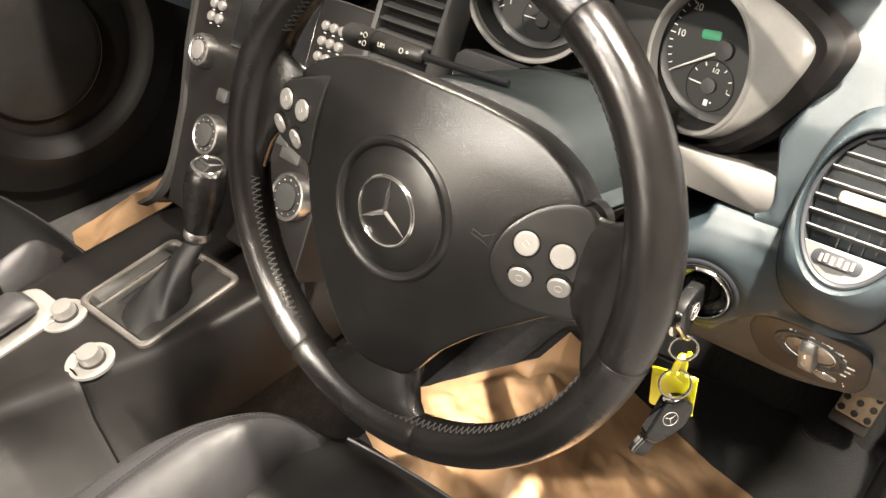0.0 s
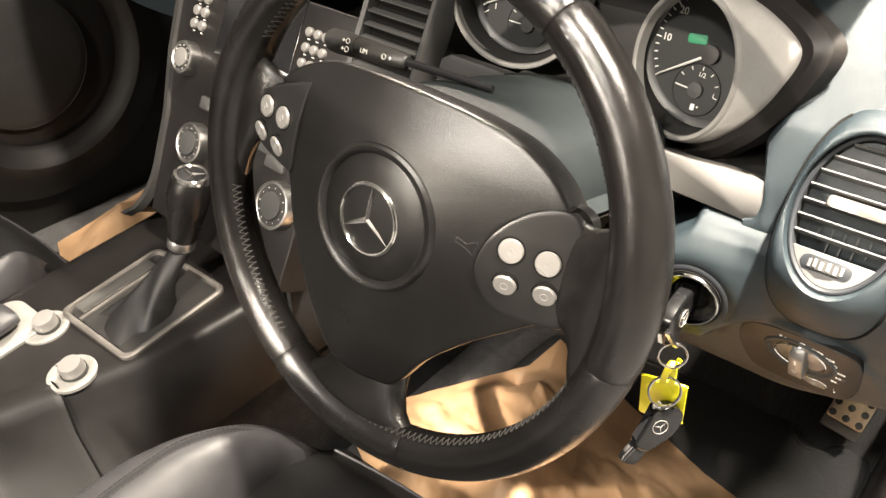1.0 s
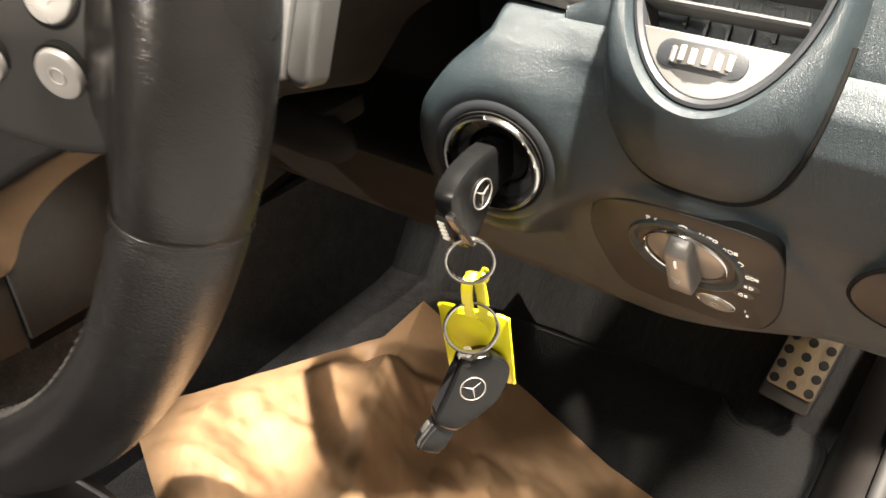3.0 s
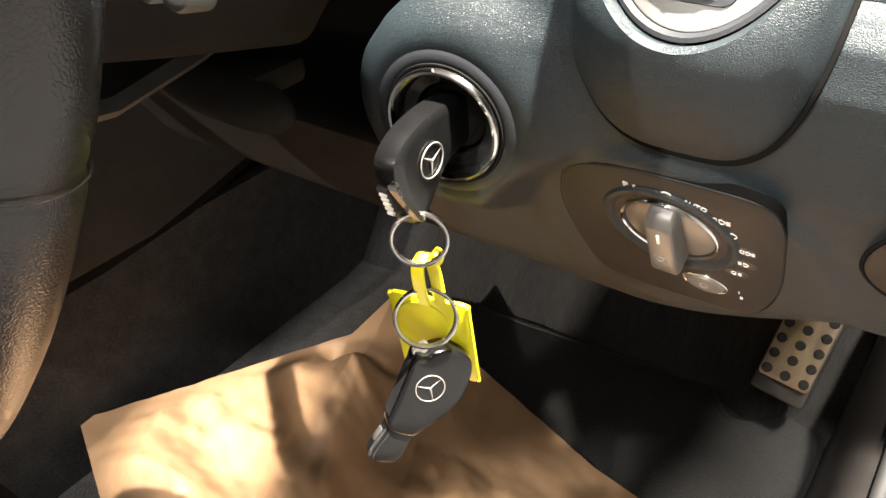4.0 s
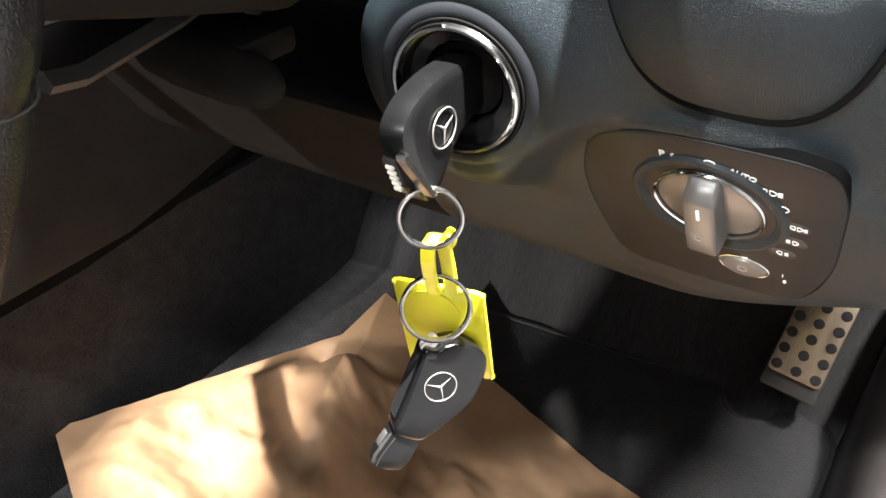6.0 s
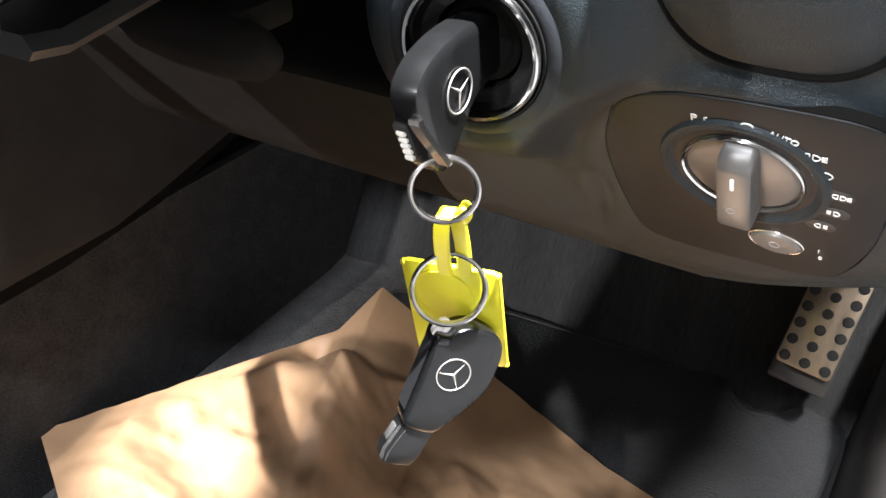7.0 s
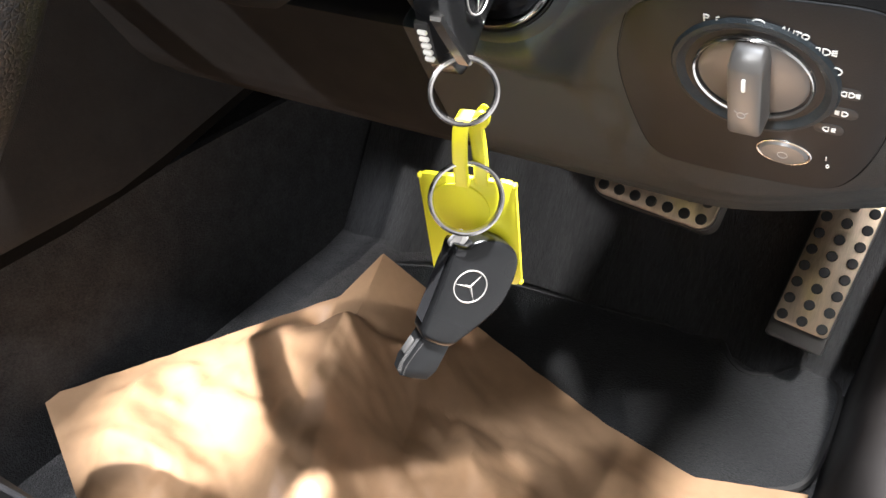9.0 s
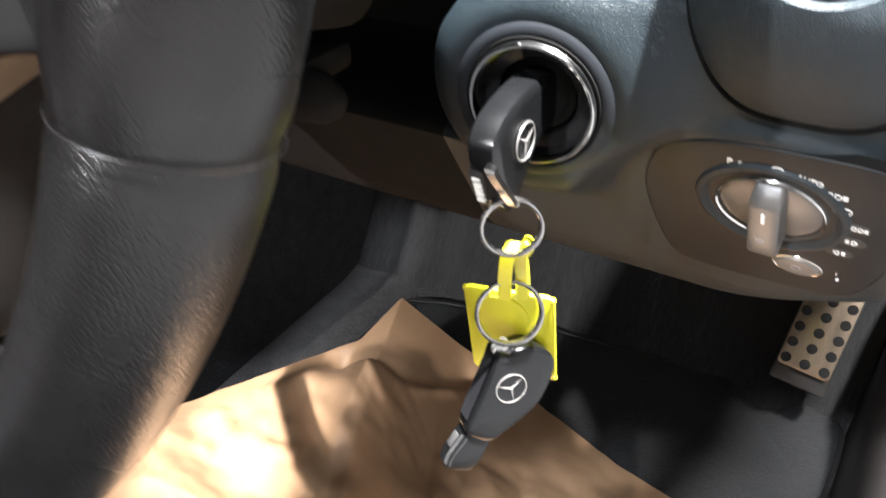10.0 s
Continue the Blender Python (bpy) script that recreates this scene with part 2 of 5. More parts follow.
def tube(points, radius, k=10, bm=None, cap=True):
    """A round bar along points; radius is a number or one per point."""
    pts = [Vector(p) for p in points]
    rs = radius if isinstance(radius, (list, tuple)) else [radius] * len(pts)
    t0 = (pts[1] - pts[0]).normalized()
    side = t0.orthogonal().normalized()
    rows = []
    for i, p in enumerate(pts):
        t = (pts[min(i + 1, len(pts) - 1)] - pts[max(i - 1, 0)]).normalized()
        side = (side - t * side.dot(t)).normalized()
        up = t.cross(side)
        rows.append([p + (side * math.cos(math.tau * j / k) + up * math.sin(math.tau * j / k)) * rs[i] for j in range(k)])
    return loft(rows, cap, bm)


def rounded(w, h, r, n=6):
    """Outline of a rounded rectangle, centred."""
    r = min(r, w / 2 - 1e-5, h / 2 - 1e-5)
    out = []
    for cx, cy, a0 in ((w / 2 - r, h / 2 - r, 0), (-w / 2 + r, h / 2 - r, 90), (-w / 2 + r, -h / 2 + r, 180), (w / 2 - r, -h / 2 + r, 270)):
        for i in range(n + 1):
            a = radians(a0 + 90 * i / n)
            out.append((cx + r * math.cos(a), cy + r * math.sin(a)))
    return out


def ellipse(a, b, n=48):
    return [(a * math.cos(math.tau * i / n), b * math.sin(math.tau * i / n)) for i in range(n)]


def smooth_outline(pts, n=6):
    """A closed Catmull-Rom curve through 2D points."""
    out = []
    k = len(pts)
    for i in range(k):
        p0, p1, p2, p3 = (Vector(pts[(i + d) % k]) for d in (-1, 0, 1, 2))
        for j in range(n):
            t = j / n
            out.append(tuple(0.5 * (2 * p1 + (p2 - p0) * t + (2 * p0 - 5 * p1 + 4 * p2 - p3) * t * t + (3 * p1 - p0 - 3 * p2 + p3) * t ** 3)))
    return out


def plate(outline, m, low, high, bevel=0.001, bm=None, dome=0.0):
    """A solid with that outline between two heights of a pose, its upper edge rounded; dome lifts its middle."""
    cx = sum(p[0] for p in outline) / len(outline)
    cy = sum(p[1] for p in outline) / len(outline)
    size = max(max(abs(p[0] - cx), abs(p[1] - cy)) for p in outline)

    def at(f, h, off=0.0):
        rows = []
        for x, y in outline:
            d = Vector((x - cx, y - cy))
            q = d * f - (d.normalized() * off if d.length > 1e-6 else d)
            rows.append(m @ Vector((cx + q.x, cy + q.y, h)))
        return rows
    rows = [at(1, low), at(1, high - bevel), at(1, high - 0.3 * bevel, 0.3 * bevel), at(1, high, bevel)]
    if dome:
        base = 1 - bevel / size
        for f in (0.85, 0.65, 0.4, 0.15):
            rows.append(at(f * base, high + dome * (1 - f * f)))
    return loft(rows, True, bm)


def box(m, size, bevel=0.002, bm=None):
    w, d, h = size
    own = bmesh.new()
    bmesh.ops.create_cube(own, size=1, matrix=m @ Matrix.Diagonal((w, d, h, 1)))
    if bevel:
        bmesh.ops.bevel(own, geom=own.edges[:], offset=bevel, segments=2, profile=0.5, affect="EDGES")
    return own


def writing(text, m, size, mat, parent, name="lettering", depth=0.0002):
    """Raised print in the built-in font, centred on the pose."""
    cu = bpy.data.curves.new(name, "FONT")
    cu.body, cu.size, cu.extrude = text, size, depth
    cu.align_x, cu.align_y = "CENTER", "CENTER"
    tmp = bpy.data.objects.new(name, cu)
    me = bpy.data.meshes.new_from_object(tmp)
    bpy.data.objects.remove(tmp)
    bm = bmesh.new()
    bm.from_mesh(me)
    bmesh.ops.transform(bm, matrix=m, verts=bm.verts[:])
    return part(name, bm, mat, parent, smooth=False)


def step(a, b, x):
    t = min(1, max(0, (x - a) / (b - a)))
    return t * t * (3 - 2 * t)


def curve(pairs, x):
    """Piecewise smooth value through (x, value) pairs."""
    if x <= pairs[0][0]:
        return pairs[0][1]
    for (x0, y0), (x1, y1) in zip(pairs, pairs[1:]):
        if x <= x1:
            return y0 + (y1 - y0) * (x - x0) / (x1 - x0)
    return pairs[-1][1]


def emblem(m, r, wire, mat, parent, arms=3, turn=90):
    """A plain ring with tapered arms."""
    bm = ring(m, r, wire)
    for i in range(arms):
        a = radians(turn + 360 * i / arms)
        d, s = Vector((math.cos(a), math.sin(a), 0)), Vector((-math.sin(a), math.cos(a), 0))
        w = r * (0.13 if mat is CHROME else 0.085)
        base = [m @ (s * w), m @ (-s * w), m @ Vector((0, 0, wire * 1.6)), m @ (d * r)]
        v = [bm.verts.new(p) for p in base]
        bm.faces.new((v[0], v[2], v[3]))
        bm.faces.new((v[2], v[1], v[3]))
        bm.faces.new((v[1], v[0], v[3]))
    return part("emblem", bm, mat, parent, "plain chrome ring with three arms", smooth=False)


# ---- unseen room added round the car, for bounced light and reflections ----
for nm, place, size in (("floor_unseen_room", (-0.7, 0, -0.33), (9, 12, 0.06)), ("ceiling", (-0.7, 0, 3.9), (9, 12, 0.06)),
                        ("wall_north", (-0.7, 6, 1.8), (9, 0.1, 4.3)), ("wall_south", (-0.7, -6, 1.8), (9, 0.1, 4.3)),
                        ("wall_west", (-5.2, 0, 1.8), (0.1, 12, 4.3)), ("wall_east", (3.8, 0, 1.8), (0.1, 12, 4.3))):
    tagged(part(nm, box(pose(*place), size, 0), ROOM, smooth=False), "plain pale surface of the unseen room added round the car", "room", kind="structure")

# ---- car floor and footwells ----


def car_floor():
    rows = []
    for y, z in ((-0.6, -0.006), (0.2, -0.006), (0.6, -0.006), (0.9, -0.004), (0.95, 0.004), (1.0, 0.035), (1.06, 0.10), (1.12, 0.2), (1.16, 0.34), (1.17, 0.5), (1.17, 0.72)):
        rows.append([(x, y, z + 0.003 * noise.noise((x * 9, y * 9, 0))) for x in [-1.44 + 1.5 * i / 40 for i in range(41)]])
    bm = slab(rows, (0, 0.02, -0.03))
    return tagged(part("floor", bm, CARPET), "black carpeted car floor rising to the bulkhead", "floor", kind="structure")


car_floor()


def heel_carpet():
    """Loose ribbed carpet on the toe board, in soft upright folds."""
    rows = []
    for j in range(15):
        f = j / 14
        y, z = 0.925 + 0.20 * f, -0.03 + 0.30 * f ** 1.1
        rows.append([(x, y - 0.008 - 0.006 * math.sin(x * 95 + 1.5 * math.sin(f * 3)) * (0.4 + f) - 0.004 * noise.noise((x * 40, f * 3, 2)), z + 0.01) for x in [-0.60 + 0.57 * i / 100 for i in range(101)]])
    return tagged(part("toe_board_carpet", slab(rows, (0, 0.01, -0.006)), RIBBED), "dark ribbed carpet in folds on the toe board", "carpet", kind="structure")


heel_carpet()


def sill():
    t = thing("door_sill", (0.03, 0.3, 0.0), "grey plastic door sill trim beside the driver's footwell", "door sill", kind="structure")
    rows = []
    for x, z in ((-0.038, -0.01), (-0.034, 0.02), (-0.028, 0.05), (-0.020, 0.075), (-0.008, 0.088), (0.01, 0.094), (0.09, 0.094), (0.1, 0.08), (0.1, -0.2)):
        rows.append([(x + 0.02 * step(0.95, 1.1, y), y, z + 0.16 * step(0.86, 1.12, y) * (z > 0.03)) for y in [-0.5 + 1.65 * i / 40 for i in range(41)]])
    part("sill_trim", slab(rows, (0.004, 0, -0.006)), CONSOLE, t)
    part("door_seal", tube([(0.014, -0.5 + 1.5 * i / 20, 0.1 + 0.16 * step(0.86, 1.12, -0.5 + 1.5 * i / 20)) for i in range(21)], 0.007), RUBBER, t, "black rubber door seal")


sill()

# tunnel side under the console and bulkhead behind the dashboard
rows = []
for y in [-0.55 + 1.7 * i / 34 for i in range(35)]:
    rows.append([(-0.600, y, -0.01), (-0.602, y, 0.05), (-0.604, y, 0.12), (-0.606, y, 0.16), (-0.608, y, 0.188)])
tagged(part("tunnel_side_right", slab(rows, (-0.01, 0, 0)), TUNNEL), "black carpet on the side of the transmission tunnel", "carpet", kind="structure")
rows = []
for y in [-0.55 + 1.7 * i / 34 for i in range(35)]:
    rows.append([(-0.93, y, -0.01), (-0.905, y, 0.05), (-0.88, y, 0.12), (-0.855, y, 0.20), (-0.845, y, 0.27)])
tagged(part("tunnel_side_left", slab(rows, (0.01, 0, 0)), TUNNEL), "black carpet on the far side of the transmission tunnel", "carpet", kind="structure")

# floor mat with rounded corners
mat_t = thing("floor_mat", (-0.27, 0.65, 0.0), "black velour floor mat under the pedals", "floor mat")
m = Matrix.Identity(4)
edge = smooth_outline([(-0.50, 0.60), (-0.505, 0.86), (-0.48, 0.905), (-0.40, 0.925), (-0.28, 0.935), (-0.185, 0.945), (-0.160, 0.950), (-0.150, 0.944), (-0.137, 0.923), (-0.120, 0.911), (-0.100, 0.919), (-0.083, 0.940), (-0.060, 0.944), (-0.043, 0.930), (-0.038, 0.900), (-0.040, 0.840), (-0.047, 0.803), (-0.070, 0.782), (-0.12, 0.755), (-0.20, 0.70), (-0.25, 0.60), (-0.30, 0.56), (-0.44, 0.56)], 5)
part("mat", plate(edge, m, 0.0, 0.011, 0.003), MAT, mat_t)
part("binding", tube([m @ Vector((x, y, 0.009)) for x, y in edge + edge[:2]], 0.0036, 6), BLACK, mat_t, "stitched edge binding")

# ---- driver's seat ----


def spline(pts, s):
    """A point on a smooth line through the given points."""
    k = len(pts) - 1
    i = min(int(s * k), k - 1)
    f = s * k - i
    p = [Vector(pts[max(0, min(k, i + d))]) for d in (-1, 0, 1, 2)]
    return 0.5 * (2 * p[1] + (p[2] - p[0]) * f + (2 * p[0] - 5 * p[1] + 4 * p[2] - p[3]) * f ** 2 + (3 * p[1] - p[0] - 3 * p[2] + p[3]) * f ** 3)


def driver_seat():
    t = thing("driver_seat", (-0.31, 0.1, 0.0), "black leather sports seat with raised stitched side bolsters", "car seat", "car seats")
    cx = -0.315
    outer = [(-0.540, -0.30, 0.285), (-0.540, -0.10, 0.285), (-0.540, 0.06, 0.285), (-0.540, 0.16, 0.285), (-0.538, 0.222, 0.288), (-0.521, 0.270, 0.287), (-0.492, 0.313, 0.282), (-0.466, 0.342, 0.269), (-0.442, 0.362, 0.245)]
    seam = [(-0.505, -0.30, 0.303), (-0.505, -0.10, 0.303), (-0.505, 0.06, 0.303), (-0.505, 0.15, 0.303), (-0.505, 0.208, 0.306), (-0.500, 0.258, 0.308), (-0.479, 0.303, 0.304), (-0.460, 0.328, 0.290), (-0.445, 0.344, 0.264)]
    crease = [(-0.449, -0.30, 0.250), (-0.449, -0.10, 0.250), (-0.449, 0.06, 0.250), (-0.449, 0.14, 0.250), (-0.449, 0.19, 0.250), (-0.450, 0.24, 0.250), (-0.452, 0.295, 0.250), (-0.451, 0.325, 0.253), (-0.444, 0.345, 0.262)]
    for sgn in (1, -1):
        def put(p):
            return Vector((cx + sgn * (p.x - cx), p.y, p.z))
        rows, top, low = [], [], []
        for i in range(91):
            s = i / 90
            a, b, c = spline(outer, s), spline(seam, s), spline(crease, s)
            r = [a + Vector((-0.002, 0.004 * s, -0.12)), a + Vector((-0.003, 0.003 * s, -0.035)), a + Vector((-0.0015, 0, -0.012))]
            for k in range(5):
                f = k / 5
                r.append(a.lerp(b, f) + Vector((-0.25, 0, 1)) * 0.005 * math.sin(math.pi * f))
            r += [b + Vector((0, 0, 0.0004)), b.lerp(c, 0.03) + Vector((0, 0, -0.0012)), b.lerp(c, 0.06) + Vector((0, 0, 0.0006))]
            for k in range(1, 9):
                f = 0.06 + 0.94 * k / 8
                r.append(b.lerp(c, f) + Vector((0.3, 0, 1)) * 0.0085 * math.sin(math.pi * f) ** 0.8 * (1 - s ** 6) + Vector((0, 0, 0.0008 * noise.noise((s * 20, f * 3, 4)))))
            r.append(c + Vector((0.004, 0, -0.03)))
            rows.append([put(p) for p in r])
            if i > 2:
                top.append(put(b + Vector((-0.0022, 0, 0.0007))))
                low.append(put(b.lerp(c, 0.055) + Vector((0, 0, 0.0006))))
        part("bolster", loft(rows), SEAT_LEATHER, t, "smooth leather side bolster")
        for line in (top, low):
            bm = bmesh.new()
            for k in range(0, len(line) - 1):
                tube([line[k].lerp(line[k + 1], 0.1), line[k].lerp(line[k + 1], 0.85)], 0.00045, 5, bm)
            part("stitching", bm, THREAD, t, "fine double stitching")
    rows = []
    for i in range(61):
        y = -0.30 + 0.700 * i / 60
        z = 0.252 - 0.035 * step(0.345, 0.400, y) ** 2
        rows.append([(x, y - 0.01 * (abs(x - cx) / 0.14) ** 2 * step(0.25, 0.39, y), z - 0.006 * (1 - ((x - cx) / 0.14) ** 2) * step(0.38, 0.2, y)) for x in [cx - 0.142 + 0.284 * j / 40 for j in range(41)]])
    rows.append([(x, 0.409, 0.200) for x in [cx - 0.142 + 0.284 * j / 40 for j in range(41)]])
    rows.append([(x, 0.405, 0.13) for x in [cx - 0.142 + 0.284 * j / 40 for j in range(41)]])
    part("centre_panel", slab(rows, (0, -0.01, -0.01)), SEAT_CENTRE, t, "dark matt centre panel")
    part("front_piping", tube([(cx - 0.138 + 0.276 * j / 30, 0.3995 - 0.010 * (abs(j / 15 - 1)) ** 2, 0.2185) for j in range(31)], 0.0016, 6), SEAT_LEATHER, t)
    part("seat_base", box(pose(cx, 0.03, 0.10), (0.40, 0.52, 0.16), 0.02), BLACK, t)
    # backrest, behind the camera
    rows = []
    for i in range(13):
        f = i / 12
        y, z = -0.30 - 0.16 * f, 0.26 + 0.55 * f
        w = 0.23 - 0.05 * f
        rows.append([(cx + w * math.cos(a), y + 0.06 * math.sin(a), z) for a in [math.tau * k / 24 for k in range(24)]])
    part("backrest", loft(rows), SEAT_LEATHER, t)
    return t


seat = driver_seat()
other = copy_thing(seat, pose(seat.location.x - 0.75, seat.location.y, 0))
tagged(other, "black leather passenger seat with stitched side bolsters", "car seat")

# ---- kraft paper in both footwells ----


def facets(x, y, cell, seed):
    """Crumpled flat facets: heights on a jittered grid, joined by flat triangles."""
    u, v = x / cell + 0.4 * y / cell, y / cell - 0.25 * x / cell
    i, j = math.floor(u), math.floor(v)
    a, b = u - i, v - j

    def h(p, q):
        return noise.noise((p * 0.731 + seed, q * 0.637 - seed, seed * 0.37))
    if a + b < 1:
        return h(i, j) * (1 - a - b) + h(i + 1, j) * a + h(i, j + 1) * b
    return h(i + 1, j + 1) * (a + b - 1) + h(i + 1, j) * (1 - b) + h(i, j + 1) * (1 - a)


def paper(name, top, bottom, seed, label, ns=170, nt_=110, corner=(9, 9)):
    rows = []

    def along(poly, s):
        k = len(poly) - 1
        i = min(int(s * k), k - 1)
        f = s * k - i
        return Vector(poly[i]).lerp(Vector(poly[i + 1]), f)
    for j in range(nt_ + 1):
        t = j / nt_
        r = []
        for i in range(ns + 1):
            s = i / ns
            p = along(top, s).lerp(along(bottom, s), t)
            q = Vector((p.x * 7, p.y * 7, seed))
            crease = abs(noise.noise(q)) * 0.016 + 0.034 * facets(p.x, p.y, 0.060, seed) + 0.013 * facets(p.x, p.y, 0.027, seed + 5) + 0.005 * facets(p.x, p.y, 0.012, seed + 9) + 0.010
            fall = step(0, 0.25, t) * step(0, 0.10, s) * step(1, 0.9, s)
            near = math.hypot(p.x - corner[0], p.y - corner[1])
            crease *= step(0.050, 0.075, near)
            p.z += crease * (0.06 + 0.94 * fall) + 0.0015 * noise.noise(q * 9) * step(0.05, 0.075, near) - 0.016 * math.exp(-((near - 0.072) / 0.011) ** 2) * step(0.0, 0.08, t)
            r.append(p)
        rows.append(r)
    bm = slab(rows, (0, 0, -0.0012))
    return tagged(part(name, bm, KRAFT), label, "paper")


paper("paper_sheet",
      [(-0.61, 0.540, 0.048), (-0.537, 0.640, 0.060), (-0.455, 0.750, 0.076), (-0.436, 0.795, 0.104), (-0.38, 0.805, 0.064), (-0.332, 0.808, 0.040), (-0.200, 0.775, 0.020), (-0.120, 0.762, 0.016), (-0.04, 0.790, 0.014)],
      [(-0.505, 0.488, 0.038), (-0.465, 0.482, 0.034), (-0.41, 0.475, 0.03), (-0.34, 0.46, 0.03), (-0.28, 0.44, 0.02), (-0.22, 0.40, 0.014), (-0.17, 0.40, 0.014), (-0.12, 0.40, 0.014), (-0.06, 0.40, 0.014)],
      3.1, "creased brown kraft paper lying over the driver's floor mat", corner=(-0.430, 0.790))
paper("paper_sheet",
      [(-1.31, 0.53, 0.03), (-1.33, 0.78, 0.05), (-1.2, 0.82, 0.05), (-0.98, 0.80, 0.03)],
      [(-1.18, 0.47, 0.02), (-1.1, 0.42, 0.02), (-1.0, 0.40, 0.02), (-0.95, 0.40, 0.02)],
      8.7, "brown kraft paper lying in the passenger footwell", 50, 40)

# ---- pedals ----


def drilled_pedal(name, label, place, normal, w, h, holes, corner, up=(0, 0, 1), cut=0.0):
    t = thing(name, place, label, "pedal")
    m = frame_of(place, normal, up)
    part("rubber_pad", plate(rounded(w, h, corner), m, -0.022, 0.0, 0.002), PEDAL_RUBBER, t, "dark grey rubber backing")
    part("steel_face", plate(rounded(w - 0.003, h - 0.003 - cut, corner), m @ pose(0, cut / 2, 0), 0.0005, 0.0035, 0.0012), PEDAL_STEEL, t, "brushed steel face")
    for x, y in holes:
        part("rubber_stud", lathe([(0.0047, 0.002), (0.0047, 0.0038), (0.0040, 0.0047), (0.0, 0.0049)], m @ Matrix.Translation((x, y, 0)), 12), RUBBER, t)
    return t, m


holes = [((c - 1) * 0.0172, -0.0535 + 0.0154 * r) for r in range(9) for c in range(3)]
t, m = drilled_pedal("accelerator_pedal", "brushed steel accelerator pedal with rubber studs", (-0.0800, 0.960, 0.114), (0, -0.79, 0.61), 0.0495, 0.151, holes, 0.004, (0.11, 0.6, 0.79), 0.0135)
part("pedal_arm", box(m @ pose(0, 0.02, -0.03), (0.02, 0.12, 0.03), 0.004), BLACK, t)
holes = [((c - 3) * 0.0142, -0.0215 + 0.0145 * r) for r in range(4) for c in range(7)]
t, m = drilled_pedal("brake_pedal", "brushed steel brake pedal with rubber studs", (-0.213, 0.884, 0.201), (0, -0.8, 0.6), 0.107, 0.062, holes, 0.012, (0.075, 0, 1))
part("pedal_arm", tube([m @ Vector((0, 0, -0.01)), m @ Vector((0, 0.06, -0.03)), m @ Vector((0, 0.2, -0.02)), m @ Vector((0, 0.3, 0.0))], 0.009), BLACK, t)

# ---- dashboard, driver's side ----
dash = thing("dashboard", (-0.3, 0.8, 0.4), "grey soft-touch dashboard with rounded vent pod and dark lower panel", "dashboard")
KNEE = [(0.331, 0.635), (0.340, 0.6215), (0.352, 0.6105), (0.366, 0.6013), (0.391, 0.5850), (0.415, 0.5700), (0.44, 0.5553), (0.463, 0.5455), (0.48, 0.5405), (0.50, 0.5365), (0.517, 0.538), (0.526, 0.545), (0.532, 0.562)]
IGN = Vector((-0.180, 0.5262, 0.4627))


def knee_y(x, z):
    y = curve(KNEE, z)
    d = math.hypot(x - IGN.x, (z - IGN.z))
    # boss round the ignition, its left side falling away
    w = step(0.064, 0.033, d)
    y = y * (1 - w) + w * (IGN.y + 0.0015 + 0.10 * (x - IGN.x) - 0.08 * (z - IGN.z))
    # flush round the light switch
    e = math.hypot((x + 0.097) / 1.2, z - 0.405)
    w = step(0.062, 0.052, e)
    y = y * (1 - w) + w * (0.5640 - (0.0191 * (x + 0.097) + 0.5251 * (z - 0.4243)) / 0.8508)
    edge = curve([(0.44, -0.222), (0.473, -0.2225), (0.484, -0.219), (0.50, -0.207), (0.5175, -0.189), (0.54, -0.187)], z)
    gap = step(0.0, 0.022, edge - x) * step(0.415, 0.445, z)
    return y + 0.075 * gap


# the knee panel continues the lower panel, in the shade-darkened black
for nm, x0, x1, nx, mt, lab in (("lower_panel", -0.245, 0.08, 190, DASH, ""), ("knee_panel", -0.48, -0.2455, 60, SHADE_BLACK, "black knee panel under the column, darkened for shade")):
    xs = [x0 + (x1 - x0) * i / nx for i in range(nx + 1)]
    rows = [[(x, 0.640 + k * 2.5, 0.3265 + k * 0.2 + 0.036 * step(-0.13, 0.02, x)) for x in xs] for k in (0.024, 0.012, 0.002, 0.0)]
    for j in range(91):
        z = 0.331 + (0.532 - 0.331) * j / 90
        rows.append([(x, knee_y(x, z), z + 0.036 * step(-0.13, 0.02, x) * step(0.40, 0.331, z)) for x in xs])
    bm, vs = grid(rows)
    hole = [f for f in bm.faces if math.hypot(f.calc_center_median().x - IGN.x, f.calc_center_median().z - IGN.z) < 0.0275]
    bmesh.ops.delete(bm, geom=hole, context="FACES")
    part(nm, bm, mt, dash, lab)

UPPER = [(0.49, 0.548), (0.53, 0.549), (0.56, 0.558), (0.60, 0.575), (0.64, 0.603), (0.67, 0.632), (0.70, 0.675), (0.72, 0.74), (0.735, 0.85), (0.75, 1.15)]
rows = []
for j in range(61):
    z = 0.49 + 0.26 * j / 60
    r = []
    for i in range(61):
        e = curve([(0.49, -0.150), (0.55, -0.165), (0.585, -0.176), (0.625, -0.160), (0.66, -0.180), (0.70, -0.225), (0.75, -0.25)], z)
        x = e + (0.09 - e) * (i / 60) ** 1.5
        r.append((x, curve(UPPER, z) + 0.10 * step(e + 0.018, e, x) ** 2 * step(0.53, 0.57, z), z))
    rows.append(r)
part("upper_panel", slab(rows, (0.0, 0.02, -0.004)), DASH, dash)
# dark shelf under the instruments and the recess behind them
part("instrument_shelf", box(pose(-0.34, 0.63, 0.535), (0.40, 0.15, 0.012), 0.003), BLACK, dash)
part("recess_back", box(pose(-0.34, 0.715, 0.64), (0.42, 0.012, 0.22), 0.003), BLACK, dash)
